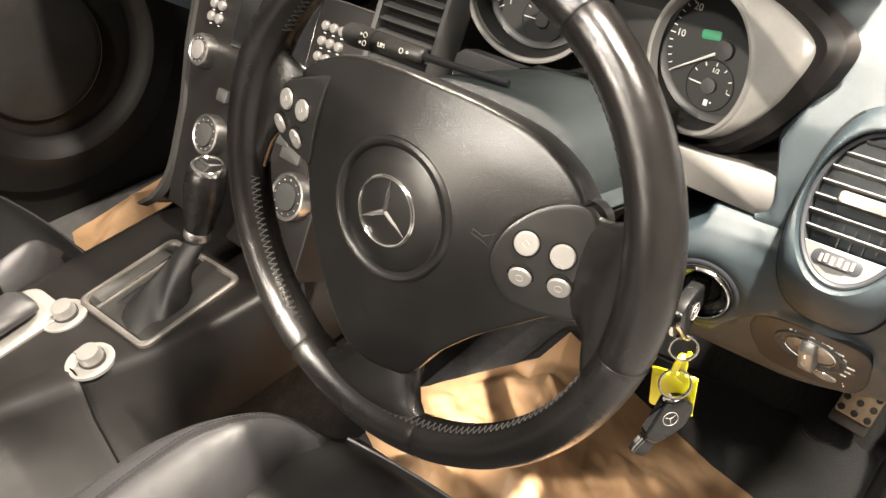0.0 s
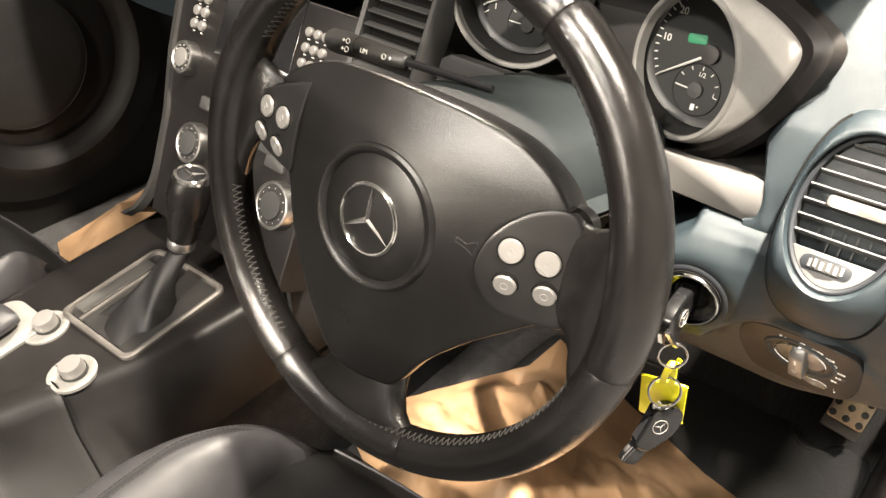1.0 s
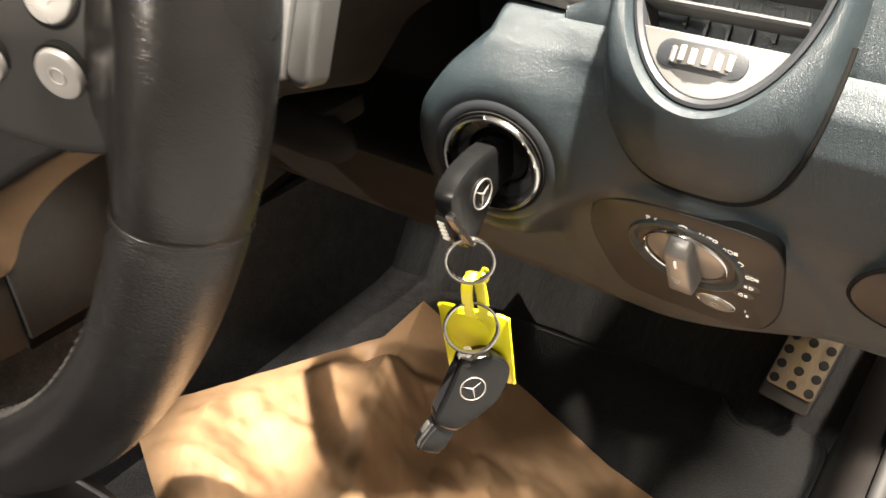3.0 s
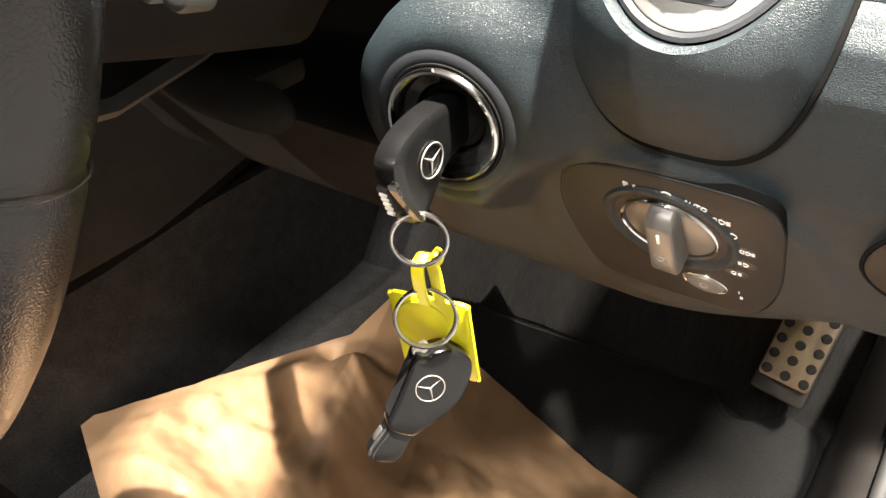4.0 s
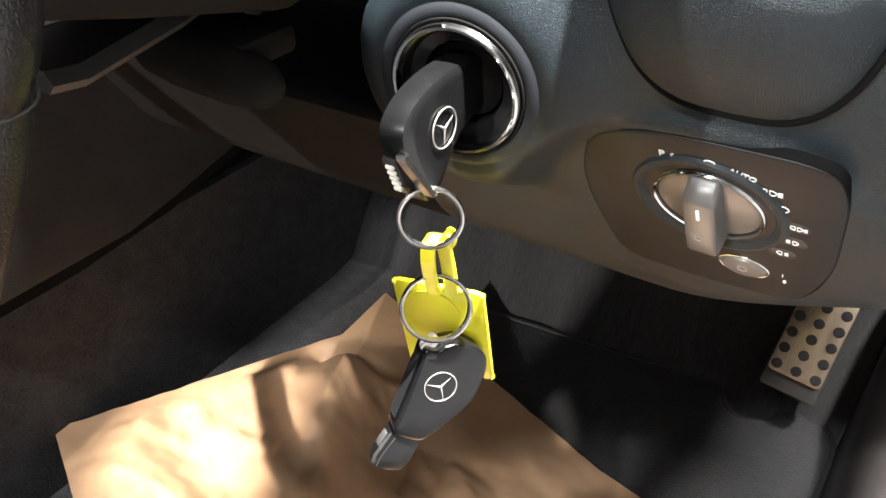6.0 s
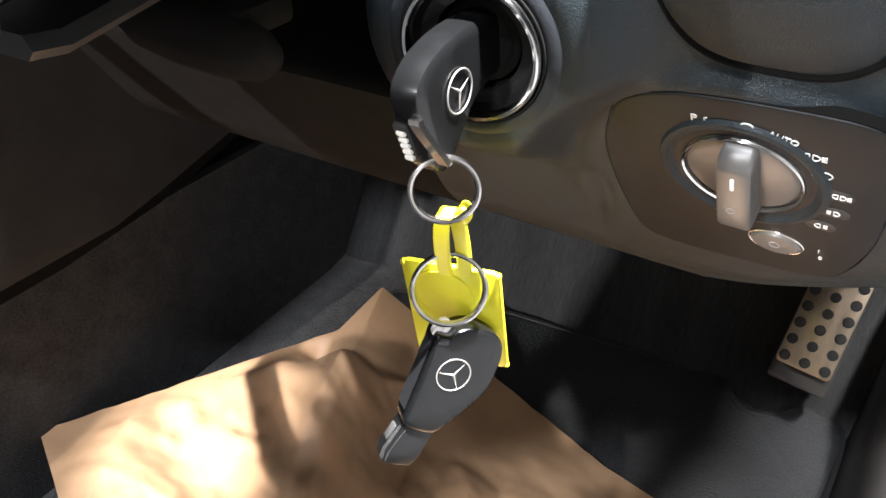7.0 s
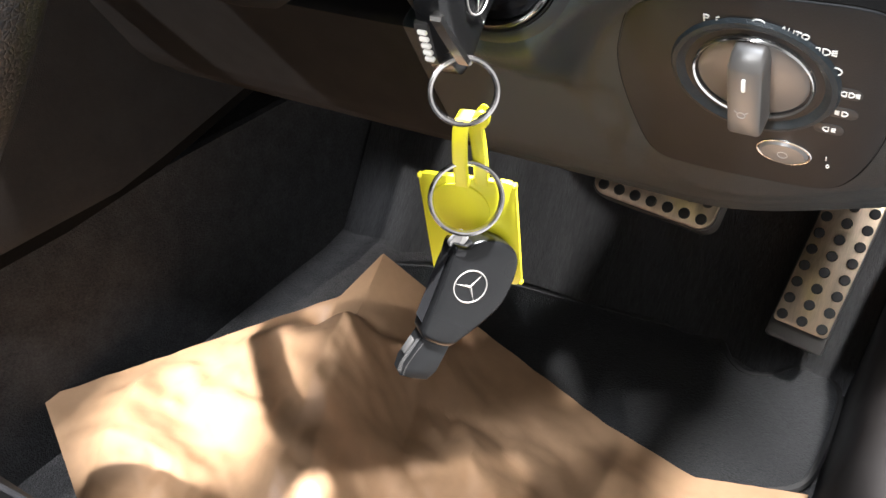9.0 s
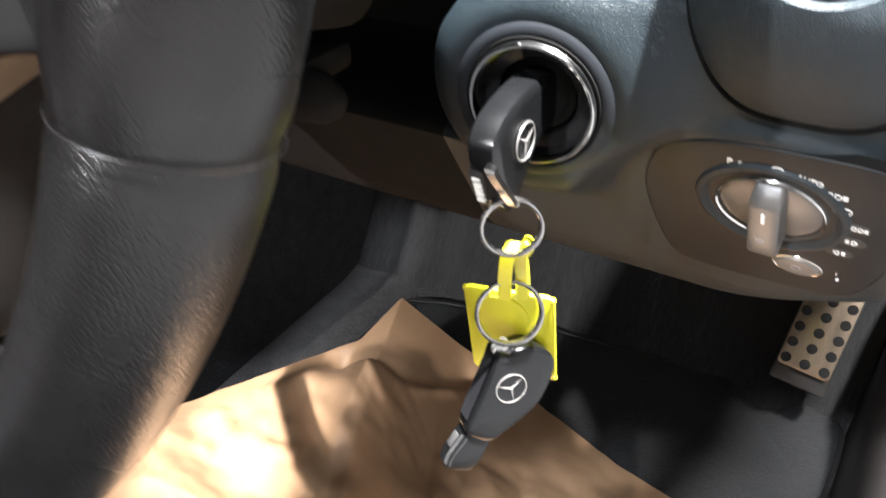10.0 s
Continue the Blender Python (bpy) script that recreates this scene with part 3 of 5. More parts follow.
part("hood", box(pose(-0.34, 0.68, 0.745), (0.44, 0.25, 0.02), 0.008), DASH, dash)
part("dash_top", box(pose(-0.62, 0.98, 0.735), (1.6, 0.42, 0.03), 0.01), DASH, dash)
# unseen block, added to keep the front-left lamp off the gear gate
part("gate_light_blocker", box(pose(-0.80, 0.73, 0.625), (0.50, 0.20, 0.05), 0.02), DASH, dash, "unseen block over the centre stack that shades the gear gate")
# knee bolster left of the column and body behind
part("dash_body", box(pose(-0.25, 0.80, 0.52), (0.56, 0.30, 0.22), 0.02), BLACK, dash)

o = smooth_outline([(-0.026, -0.006), (-0.020, 0.014), (-0.004, 0.024), (0.030, 0.026), (0.034, -0.024), (0.0, -0.026), (-0.018, -0.020)], 5)
m = frame_of((0.000, knee_y(-0.01, 0.444) - 0.0015, 0.444), (0.0, -0.87, -0.49))
part("end_cover", plate(o, m, -0.012, 0.0014, 0.0014), SWITCH_PANEL, dash, "dark rounded cover at the end of the panel")
part("end_cover_joint", tube([m @ Vector((x * 1.02, y * 1.02, 0.0004)) for x, y in o + o[:1]], 0.0009, 6), GAP, dash)

# silver trim strips
strip = thing("trim_strip", (-0.196, 0.56, 0.54), "satin silver trim strip below the instruments", "trim strip", "silver trim strips")
out = [(-0.054, -0.0125), (0.046, -0.0185), (0.0530, -0.0180), (0.0570, -0.014), (0.0625, 0.004), (0.0605, 0.0105), (0.055, 0.0140), (0.01, 0.0145), (-0.02, 0.0125), (-0.054, 0.0125)]
part("strip", plate(out, frame_of((-0.1935, 0.5560, 0.5470), (0, -0.95, 0.31)), -0.02, 0.0, 0.0012), STRIP, strip)
strip = thing("trim_strip", (-0.43, 0.56, 0.56), "satin silver trim strip beside the steering column", "trim strip", "silver trim strips")
out = [(-0.036, -0.010), (-0.02, -0.014), (0.036, -0.014), (0.036, 0.012), (-0.025, 0.014), (-0.034, 0.008)]
part("strip", plate(out, frame_of((-0.427, 0.566, 0.566), (0, -0.95, 0.31)), -0.02, 0.0, 0.0012), STRIP, strip)
part("dark_filler", box(pose(-0.322, 0.585, 0.562), (0.14, 0.03, 0.02), 0.003), CONSOLE, dash)

# ---- side air vent ----
VC = Vector((-0.091, 0.5475, 0.563))
VM = Matrix.Translation(VC) @ Matrix(((1, 0, 0), (0, 0.5, -0.866), (0, 0.866, 0.5))).to_4x4()


def side_vent():
    t = thing("air_vent", VC, "oval side air vent with grey slats and a silver slider", "air vent", "dashboard air vents")
    rows = []
    for a, b, n_, sh, k in ((0.0325, 0.0508, -0.006, 0, 0), (0.0335, 0.0518, -0.0005, 0, 0), (0.0352, 0.0536, 0.001, 0, 0), (0.0364, 0.0550, 0.0005, 0, 0)):
        rows.append([VM @ Vector((x, y + sh, n_)) for x, y in ellipse(a, b, 72)])
    part("bezel", grid(rows, close_u=True)[0], DARK_DASH, t, "dark grey oval bezel")
    base = [(0.463, 0.5455), (0.48, 0.5405), (0.50, 0.5362), (0.52, 0.5385), (0.54, 0.5445), (0.56, 0.5545), (0.60, 0.573), (0.63, 0.595)]
    foot = []
    for k in range(96):
        p = math.tau * k / 96
        x, z = -0.0905 + 0.0442 * math.copysign(abs(math.cos(p)) ** 0.62, math.cos(p)), 0.545 + 0.0770 * math.sin(p)
        foot.append(Vector((x, curve(base, z), z)))
    rows = []
    for f in (-0.06, 0.0, 0.03, 0.08, 0.2, 0.35, 0.5, 0.65, 0.8, 0.9, 0.97, 1.0):
        r = []
        for k in range(96):
            p = math.tau * k / 96
            q = foot[k].lerp(VM @ Vector((0.0374 * math.cos(p), 0.0562 * math.sin(p), 0.0020)), max(0, f))
            q += Vector((0, -0.0034 * min(1, max(0, f) * 14) - 0.0075 * max(0, math.sin(math.pi * max(0, f))) ** 0.8, 0)) if f < 1 else Vector((0, -0.001, 0))
            if f < 0:
                q.y += 0.006
            r.append(q)
        rows.append(r)
    rows.append([VM @ Vector((0.0366 * math.cos(math.tau * k / 96), 0.0552 * math.sin(math.tau * k / 96), -0.002)) for k in range(96)])
    part("pod", grid(rows, close_u=True)[0], DASH, t, "soft grey rounded pod")
    part("pod_joint", tube([foot[(k + 30) % 96] + Vector((0, -0.0010, 0)) for k in range(66)], 0.0015, 8), GAP, t, "dark joint round the pod")
    rows = [[VM @ Vector((x, y, -h)) for x, y in ellipse(0.0326 * f, 0.0509 * f, 48)] for f, h in ((1, 0.004), (0.98, 0.035), (0.5, 0.05), (0.01, 0.05))]
    part("duct", grid(rows, close_u=True)[0], BLACK, t, "dark duct behind the slats")
    # upright vanes behind, then the slats
    for k in range(-3, 4):
        x = k * 0.0085
        h = 0.048 * math.sqrt(max(0, 1 - (x / 0.0325) ** 2))
        part("vane", box(VM @ pose(x, 0.008, -0.021), (0.0011, 1.6 * h, 0.014), 0), DARK_DASH, t, smooth=False)
    for k in range(7):
        y = -0.0195 + 0.0108 * k
        w = 0.0325 * math.sqrt(max(0.02, 1 - (y / 0.0512) ** 2))
        prof = [(-0.010, -0.0022), (-0.003, 0.0010), (0.0002, 0.0012), (0.0008, 0.0003), (0.0, -0.0008), (-0.004, -0.0018)]
        rws = [[VM @ Vector((x, y + v, n_ - 0.0015)) for n_, v in prof] for x in (-w, -w * 0.5, 0, w * 0.5, w)]
        part("slat", loft(rws), GREY, t)
    # slider on the middle slat
    part("slider", plate(rounded(0.040, 0.0085, 0.003), VM @ pose(0.003, 0.0055, 0), -0.006, 0.0045, 0.002), GRIP, t, "silver slider")
    # lower cover with the thumb wheel
    low = [(x, y) for x, y in ellipse(0.0333, 0.0515, 72) if y < -0.0272]
    part("lower_cover", plate(low, VM, -0.006, -0.001, 0.0008), COVER, t, "light grey lower cover")
    part("wheel_recess", plate(rounded(0.034, 0.0105, 0.005), VM @ pose(-0.002, -0.0375, 0), -0.002, -0.0002, 0.0004), DARK_DASH, t)
    part("thumb_wheel", loft([[VM @ Vector((-0.002 + 0.0150 * math.cos(p), -0.0375 + v, -0.006 + 0.0085 * math.sin(p))) for p in [math.pi * k / 16 for k in range(17)]] for v in (-0.0036, 0.0036)]), BLACK, t, "dark thumb wheel")
    for k in range(8):
        p = math.pi * (0.14 + 0.72 * k / 7)
        part("wheel_rib", box(VM @ pose(-0.002 + 0.0148 * math.cos(p), -0.0375 + (0.0004 if k % 2 else -0.0004), -0.006 + 0.0086 * math.sin(p), 0, 90 - math.degrees(p), 0), (0.0024, 0.0058, 0.0012), 0.0004), BUTTON, t, smooth=False)


side_vent()

# ---- ignition lock ----
IN = Vector((0.10, -0.99, -0.08))
im = frame_of(IGN, IN)
t = thing("ignition_lock", IGN, "round black ignition lock with a chrome ring", "ignition lock")
part("ring", lathe([(0.0212, -0.004), (0.0217, 0.0008), (0.0226, 0.0026), (0.0236, 0.0028), (0.0245, 0.0016), (0.0249, -0.002)], im, 64), CHROME, t, "chrome trim ring")
part("collar", lathe([(0.0246, -0.003), (0.0250, 0.0002), (0.0258, 0.0004), (0.0262, -0.003)], im, 64), GAP, t)
part("collar_lip", lathe([(0.0258, -0.003), (0.0262, -0.0004), (0.0272, -0.0003), (0.0300, -0.0009), (0.0330, -0.0035)], im, 64), DARK_DASH, t, "dark grey lip round the lock")
part("lock_cup", lathe([(0.0218, 0.0), (0.020, -0.004), (0.0155, -0.006), (0.0150, -0.014), (0.012, -0.016), (0.0, -0.016)], im), GLOSS, t, "glossy black lock cup")
part("lock_face", lathe([(0.0145, -0.012), (0.0140, -0.0085), (0.0115, -0.0080), (0.0105, -0.0095), (0.0, -0.0095)], im), GAP, t)

# ---- key in the ignition ----


def ignition_key():
    t = thing("car_key", (-0.18, 0.50, 0.45), "black car key fob with chrome edge in the ignition", "car key", "car keys")
    # outline in the y, z plane; the broad faces look sideways
    o = [(0.548, 0.4745), (0.530, 0.4775), (0.512, 0.4770), (0.4965, 0.4725), (0.4880, 0.4650), (0.4878, 0.4560), (0.4918, 0.4440), (0.4965, 0.4345), (0.5030, 0.4300), (0.5095, 0.4340), (0.520, 0.4460), (0.532, 0.4520), (0.548, 0.4545)]
    m = Matrix.Translation((-0.1808, 0, 0)) @ Matrix(((0, 0, 1), (1, 0, 0), (0, 1, 0))).to_4x4()
    o = [(0.5105 + (y - 0.5105) * (0.90 if y < 0.5105 else 1.0), 0.4535 + (z - 0.4535) * (0.84 if z > 0.4535 else 1.0)) for y, z in o]
    so = smooth_outline(o, 5)
    cy, cz = 0.513, 0.456
    rows = []
    for h, f in ((-0.0064, 0.80), (-0.0062, 0.90), (-0.0050, 0.985), (-0.0020, 1.0), (0.0015, 1.0), (0.0042, 0.985), (0.0054, 0.90), (0.0057, 0.78), (0.0059, 0.4)):
        rows.append([m @ Vector((cy + (y - cy) * f, cz + (z - cz) * f, h)) for y, z in so])
    body = part("fob", loft(rows), KEYBODY, t)
    pts = [(-0.1772, 0.4893, 0.4538), (-0.1768, 0.4888, 0.4525), (-0.1752, 0.4915, 0.4470), (-0.1738, 0.4940, 0.4425), (-0.1724, 0.4968, 0.4375), (-0.1722, 0.4975, 0.4366)]
    part("release_blade", loft([[Vector((x + dx, y + dy, z)) for dx, dy in ((-0.0019, -0.0004), (0.0019, -0.0004), (0.0019, 0.0022), (-0.0019, 0.0022))] for x, y, z in pts]), STEEL, t, "steel emergency blade in its slot")
    for k in range(5):
        part("rib", box(pose(-0.1836, 0.4920 + 0.0010 * k, 0.4475 - 0.0025 * k, 22, 0, 0), (0.0034, 0.0030, 0.0017), 0.0005), INK, t, smooth=False)
    part("button_slot", box(pose(-0.1840, 0.4955, 0.4430, 24, 0, 0), (0.0056, 0.0040, 0.0170), 0.001), BLACK, t)
    emblem(Matrix.Translation((-0.1742, 0.5102, 0.4560)) @ Matrix(((0, 0, 1), (1, 0, 0), (0, 1, 0))).to_4x4(), 0.0071, 0.0003, BRIGHT, t, turn=-92)
    return t


ignition_key()

# ---- split rings, yellow tag and hanging key ----
for place, nrm, r, lab in (((-0.1729, 0.4984, 0.4271), (0.53, -0.82, 0.12), 0.0110, "steel split ring on the ignition key"), ((-0.1752, 0.5035, 0.3838), (0.55, -0.76, 0.32), 0.0130, "steel split ring joining tag and spare key")):
    t = thing("split_ring", place, lab, "key ring", "key rings")
    rm = frame_of(place, nrm)
    part("coil", ring(rm @ Matrix.Translation((0, 0, 0.0004)), r, 0.00095, 64, 8), STEEL, t)
    part("coil", ring(rm @ Matrix.Translation((0, 0, -0.0009)), r * 0.985, 0.00095, 64, 8), STEEL, t)


def key_tag():
    t = thing("key_tag", (-0.176, 0.515, 0.37), "bright yellow plastic key tag with a loop", "key tag")
    x = Vector((0.973, 0.231, 0.02)).normalized()
    y = Vector((0.10, -0.204, 0.974))
    y = (y - x * y.dot(x)).normalized()
    n = x.cross(y)
    m = Matrix((x, y, n)).transposed().to_4x4()
    m = Matrix.Translation((-0.1810, 0.5179, 0.3607)) @ m
    part("plate", plate(rounded(0.0375, 0.055, 0.0035), m, -0.0009, 0.0009, 0.0006), YELLOW, t)
    part("disc", lathe([(0.0118, 0.0008), (0.0116, 0.0016), (0.0, 0.0017)], m @ pose(-0.0035, 0.013, 0)), YELLOW, t, "raised round label holder")
    for sx, sy in ((-0.0185, 0.026), (0.0185, 0.026), (0.0185, -0.026)):
        part("corner_bead", lathe([(0.0, 0.0014), (0.0009, 0.0010), (0.0012, 0.0), (0.0009, -0.0010), (0.0, -0.0014)], m @ pose(sx * 0.98, sy * 0.99, 0), 12), YELLOW, t)
    # strap loop through the upper ring
    pts = [(-0.0015, 0.024, 0.0008), (-0.0005, 0.0330, 0.0035), (0.0008, 0.0420, 0.0062), (0.0022, 0.0505, 0.0082), (0.0032, 0.0560, 0.0090), (0.0042, 0.0598, 0.0082), (0.0050, 0.0608, 0.0055), (0.0056, 0.0588, 0.0030), (0.0062, 0.0520, 0.0016), (0.0064, 0.0420, 0.0010), (0.0062, 0.032, 0.0006), (0.0058, 0.025, 0.0)]
    rows = []
    P = [m @ Vector(p) for p in pts]
    side = m.to_3x3() @ Vector((1, 0, 0))
    for i, p in enumerate(P):
        tan = (P[min(i + 1, len(P) - 1)] - P[max(0, i - 1)]).normalized()
        up = side.cross(tan)
        w, h = 0.0027, 0.0011
        rows.append([p + side * w * a + up * h * b for a, b in ((-1, -0.6), (-0.8, -1), (0.8, -1), (1, -0.6), (1, 0.6), (0.8, 1), (-0.8, 1), (-1, 0.6))])
    part("loop", loft(rows), YELLOW, t, "yellow strap loop")
    part("loop_end", lathe([(0.0, 0.003), (0.0022, 0.0022), (0.0026, 0.0), (0.0022, -0.0022), (0.0, -0.003)], m @ pose(0.0094, 0.0575, 0.0025) @ Matrix.Diagonal((1, 1.6, 1, 1)), 16), YELLOW, t)


key_tag()


def spare_key():
    t = thing("car_key", (-0.172, 0.498, 0.34), "black car key fob hanging from the ring", "car key", "car keys")
    n = Vector((0.757, -0.632, 0.156)).normalized()
    y = Vector((0.301, 0.552, 0.778))
    y = (y - n * y.dot(n)).normalized()
    x = y.cross(n)
    m = Matrix.Translation((-0.1716, 0.5007, 0.3481)) @ Matrix((x, y, n)).transposed().to_4x4()
    o = [(-0.0148, 0.0100), (-0.0132, 0.0116), (-0.0102, 0.0124), (-0.0085, 0.0158), (-0.0040, 0.0190), (0.0035, 0.0206), (0.0094, 0.0190), (0.0128, 0.0150), (0.0152, 0.0080), (0.0164, -0.0010), (0.0138, -0.0110), (0.0090, -0.0225), (0.0066, -0.0258), (0.0010, -0.0272), (-0.0050, -0.0268), (-0.0070, -0.0230), (-0.0094, -0.0110), (-0.0125, 0.0020)]
    so = smooth_outline(o, 4)
    cx, cy = 0.001, -0.002
    rows = []
    for h, f in ((-0.0130, 0.86), (-0.0126, 0.94), (-0.0112, 0.995), (-0.0070, 1.0), (-0.0016, 1.0), (-0.0006, 0.985), (0.0, 0.955), (0.0003, 0.90), (0.0005, 0.5)):
        rows.append([m @ Vector((cx + (px - cx) * f, cy + (py - cy) * f, h)) for px, py in so])
    part("fob", loft(rows), KEYBODY, t)
    part("side_strip", loft([[m @ Vector((px - 0.0006, py, h)) for h in (-0.0105, -0.0095, -0.0035, -0.0025)] + [m @ Vector((px + 0.002, py, -0.006))] for px, py in ((-0.0134, 0.0080), (-0.0126, 0.0020), (-0.0110, -0.0050), (-0.0094, -0.0120), (-0.0074, -0.0220))]), GLOSS, t, "glossy edge strip")
    tipo = [(-0.0044, -0.0250), (0.0078, -0.0250), (0.0094, -0.0375), (0.0078, -0.0425), (0.0020, -0.0444), (-0.0036, -0.0450), (-0.0050, -0.0400)]
    part("nose", plate(tipo, m, -0.0110, -0.0018, 0.0012), KEYBODY, t, "black key nose")
    part("nose_edge", loft([[m @ Vector((px + dx, py, h)) for dx, h in ((-0.0008, -0.0040), (0.0014, -0.0016), (0.0022, -0.0022), (0.0006, -0.0050))] for px, py in ((-0.0044, -0.0290), (-0.0050, -0.0360), (-0.0050, -0.0405), (-0.0042, -0.0440))]), STEEL, t, "metal edge of the nose")
    part("nose_slot", box(m @ pose(-0.0052, -0.0340, -0.0075), (0.0012, 0.0070, 0.0040), 0.0006), BLACK, t)
    part("ring_lug", plate(rounded(0.0052, 0.0080, 0.0022), m @ pose(-0.0128, 0.0125, -0.0050, 0, 0, -12), -0.0014, 0.0014, 0.0006), BUTTON, t, "pale metal lug for the ring")
    part("lug_slot", plate(rounded(0.0042, 0.0030, 0.0012), m @ pose(-0.0116, 0.0095, 0.0002, 0, 0, 20), -0.001, 0.0004, 0.0002), GLOSS, t)
    emblem(m @ pose(-0.0005, -0.0003, 0.0006), 0.0066, 0.00028, BRIGHT, t, turn=75)


spare_key()

# ---- light switch ----
LC = Vector((-0.0970, 0.5649, 0.4243))
LM = frame_of(LC, (-0.0191, -0.8508, -0.5251))


def light_switch():
    t = thing("light_switch", LC, "rotary headlamp switch with chrome ring in a dark panel", "light switch")
    o = smooth_outline([(-0.0500, -0.010), (-0.0470, 0.010), (-0.0395, 0.0265), (-0.020, 0.0360), (0.012, 0.0395), (0.038, 0.0385), (0.0450, 0.026), (0.0452, 0.004), (0.0435, -0.024), (0.0370, -0.0480), (0.0270, -0.0600), (0.004, -0.0640), (-0.026, -0.0655), (-0.0410, -0.0610), (-0.0475, -0.038)], 5)
    part("panel", plate(o, LM, -0.012, 0.0015, 0.0010), SWITCH_PANEL, t, "dark brown-grey switch panel")
    rows = [[LM @ Vector((x * f, y * f - 0.012 * (1 - f), h)) for x, y in o] for f, h in ((0.996, -0.003), (1.002, 0.0008), (1.010, 0.0008), (1.013, -0.003))]
    part("gap", grid(rows, close_u=True)[0], GAP, t, "dark joint round the panel")
    part("surround", lathe([(0.0290, 0.0012), (0.0280, 0.0030), (0.0262, 0.0034), (0.0232, 0.0012), (0.0226, -0.001)], LM, 64), DASH, t, "blue-grey raised collar")
    part("chrome_ring", lathe([(0.0194, 0.0004), (0.0197, 0.0026), (0.0203, 0.0031), (0.0209, 0.0024), (0.0212, 0.0)], LM, 64), CHROME, t, "thin chrome ring")
    part("ring_well", lathe([(0.0228, 0.0016), (0.0220, 0.0004), (0.0205, 0.0002)], LM, 64), GLOSS, t)
    part("dial", lathe([(0.0196, 0.0), (0.0188, 0.0016), (0.0172, 0.0022), (0.0, 0.0024)], LM, 64), GRIP, t, "grey rotary dial")
    rows = []
    for y, w, h in ((0.0188, 0.0042, 0.0022), (0.0182, 0.0050, 0.0045), (0.0160, 0.0056, 0.0078), (0.0136, 0.0059, 0.0096), (0.0120, 0.0060, 0.0101), (-0.0120, 0.0060, 0.0116), (-0.0182, 0.0060, 0.0119), (-0.0202, 0.0058, 0.0112), (-0.0208, 0.0055, 0.0090), (-0.0204, 0.0052, 0.0016)):
        rows.append([LM @ Vector((a * w, y, b)) for a, b in ((-1.04, 0.001), (-1, h * 0.84), (-0.93, h * 0.95), (-0.78, h), (0.78, h), (0.93, h * 0.95), (1, h * 0.84), (1.04, 0.001))])
    part("grip", loft(rows), GRIP, t, "grey raised finger grip")
    part("pointer", plate(rounded(0.0014, 0.0062, 0.0006), LM @ pose(0, 0.0068, 0.0104, -3.6), 0, 0.0006, 0.0002), INK, t, "white pointer line")
    part("lamp_mark", ring(LM @ pose(-0.0006, -0.0088, 0.01145, -3.6), 0.0014, 0.00018, 20, 5), DIM_INK, t)
    for k in (-1, 1):
        part("lamp_ray", box(LM @ pose(-0.0006 + 0.0019 * k, -0.0072, 0.01135, 0, 0, 45 * k), (0.0012, 0.0003, 0.0003), 0), DIM_INK, t, smooth=False)
    bm_ = LM @ pose(0.0117, -0.0405, 0.0016)
    part("push_button", lathe([(0.0, 0.0016), (0.0080, 0.0013), (0.0090, 0.0004), (0.0092, -0.002)], bm_ @ Matrix.Diagonal((1, 0.72, 1, 1))), GRIP, t, "oval push button")
    part("button_ring", ring(bm_, 0.0097, 0.0005, ry=0.0071), CHROME, t, "thin chrome ring")
    part("button_mark", ring(bm_ @ pose(0.0, 0.0, 0.0015), 0.0018, 0.00018, 20, 5), DIM_INK, t)
    for k in (-1, 1):
        part("button_ray", box(bm_ @ pose(0.0042 * k, 0.0004, 0.0012), (0.0016, 0.0003, 0.0003), 0), DIM_INK, t, smooth=False)
    writing("P", LM @ pose(-0.0150, 0.0262, 0.0017), 0.0046, INK, t)
    for k in (-1, 0, 1):
        part("ray", box(LM @ pose(-0.0112, 0.0262 + 0.0012 * k, 0.0017, 0, 0, 25 * k), (0.0012, 0.0004, 0.0003), 0), INK, t, smooth=False)
    writing("AUTO", LM @ pose(0.0128, 0.0256, 0.0017, 0, 0, -16), 0.0034, INK, t)
    writing("1", LM @ pose(0.0268, -0.0388, 0.0017), 0.0030, INK, t)
    writing("0", LM @ pose(0.0276, -0.0435, 0.0017), 0.0030, INK, t)
    for x, y, a in ((-0.0176, 0.0204, 40), (-0.0086, 0.0252, 10)):
        part("arrow", loft([[LM @ pose(x, y, 0.0017, 0, 0, a) @ Vector(p) for p in ((-0.0014, 0, h), (0.0004, -0.0011, h), (0.0014, 0, h), (0.0004, 0.0011, h))] for h in (0.0, 0.0004)]), INK, t, smooth=False)
    part("mark", tube([LM @ Vector((0.0018 + 0.0019 * math.cos(a), 0.0280 + 0.0013 * math.sin(a), 0.0018)) for a in [math.pi * k / 8 for k in range(9)]], 0.00028, 5), INK, t)
    # lamp symbols: half-round lamp outlines with rays
    for x, y, sc, flip, lit in ((0.0206, 0.0196, 1.0, 1, 1), (0.0252, 0.0112, 1.25, -1, 0), (0.0302, 0.0008, 0.8, 1, 1), (0.0298, -0.0098, 0.85, -1, 0), (0.0262, -0.0202, 0.85, 1, 0)):
        m = LM @ pose(x, y, 0.0018)
        pts = [(0.0, -0.0014), (0.0, 0.0014), (0.0010, 0.0014), (0.0019, 0.0008), (0.0022, 0.0), (0.0019, -0.0008), (0.0010, -0.0014), (0.0, -0.0014)]
        part("symbol", tube([m @ Vector((-flip * px_ * sc, py_ * sc, 0)) for px_, py_ in pts], 0.00024, 5), INK, t)
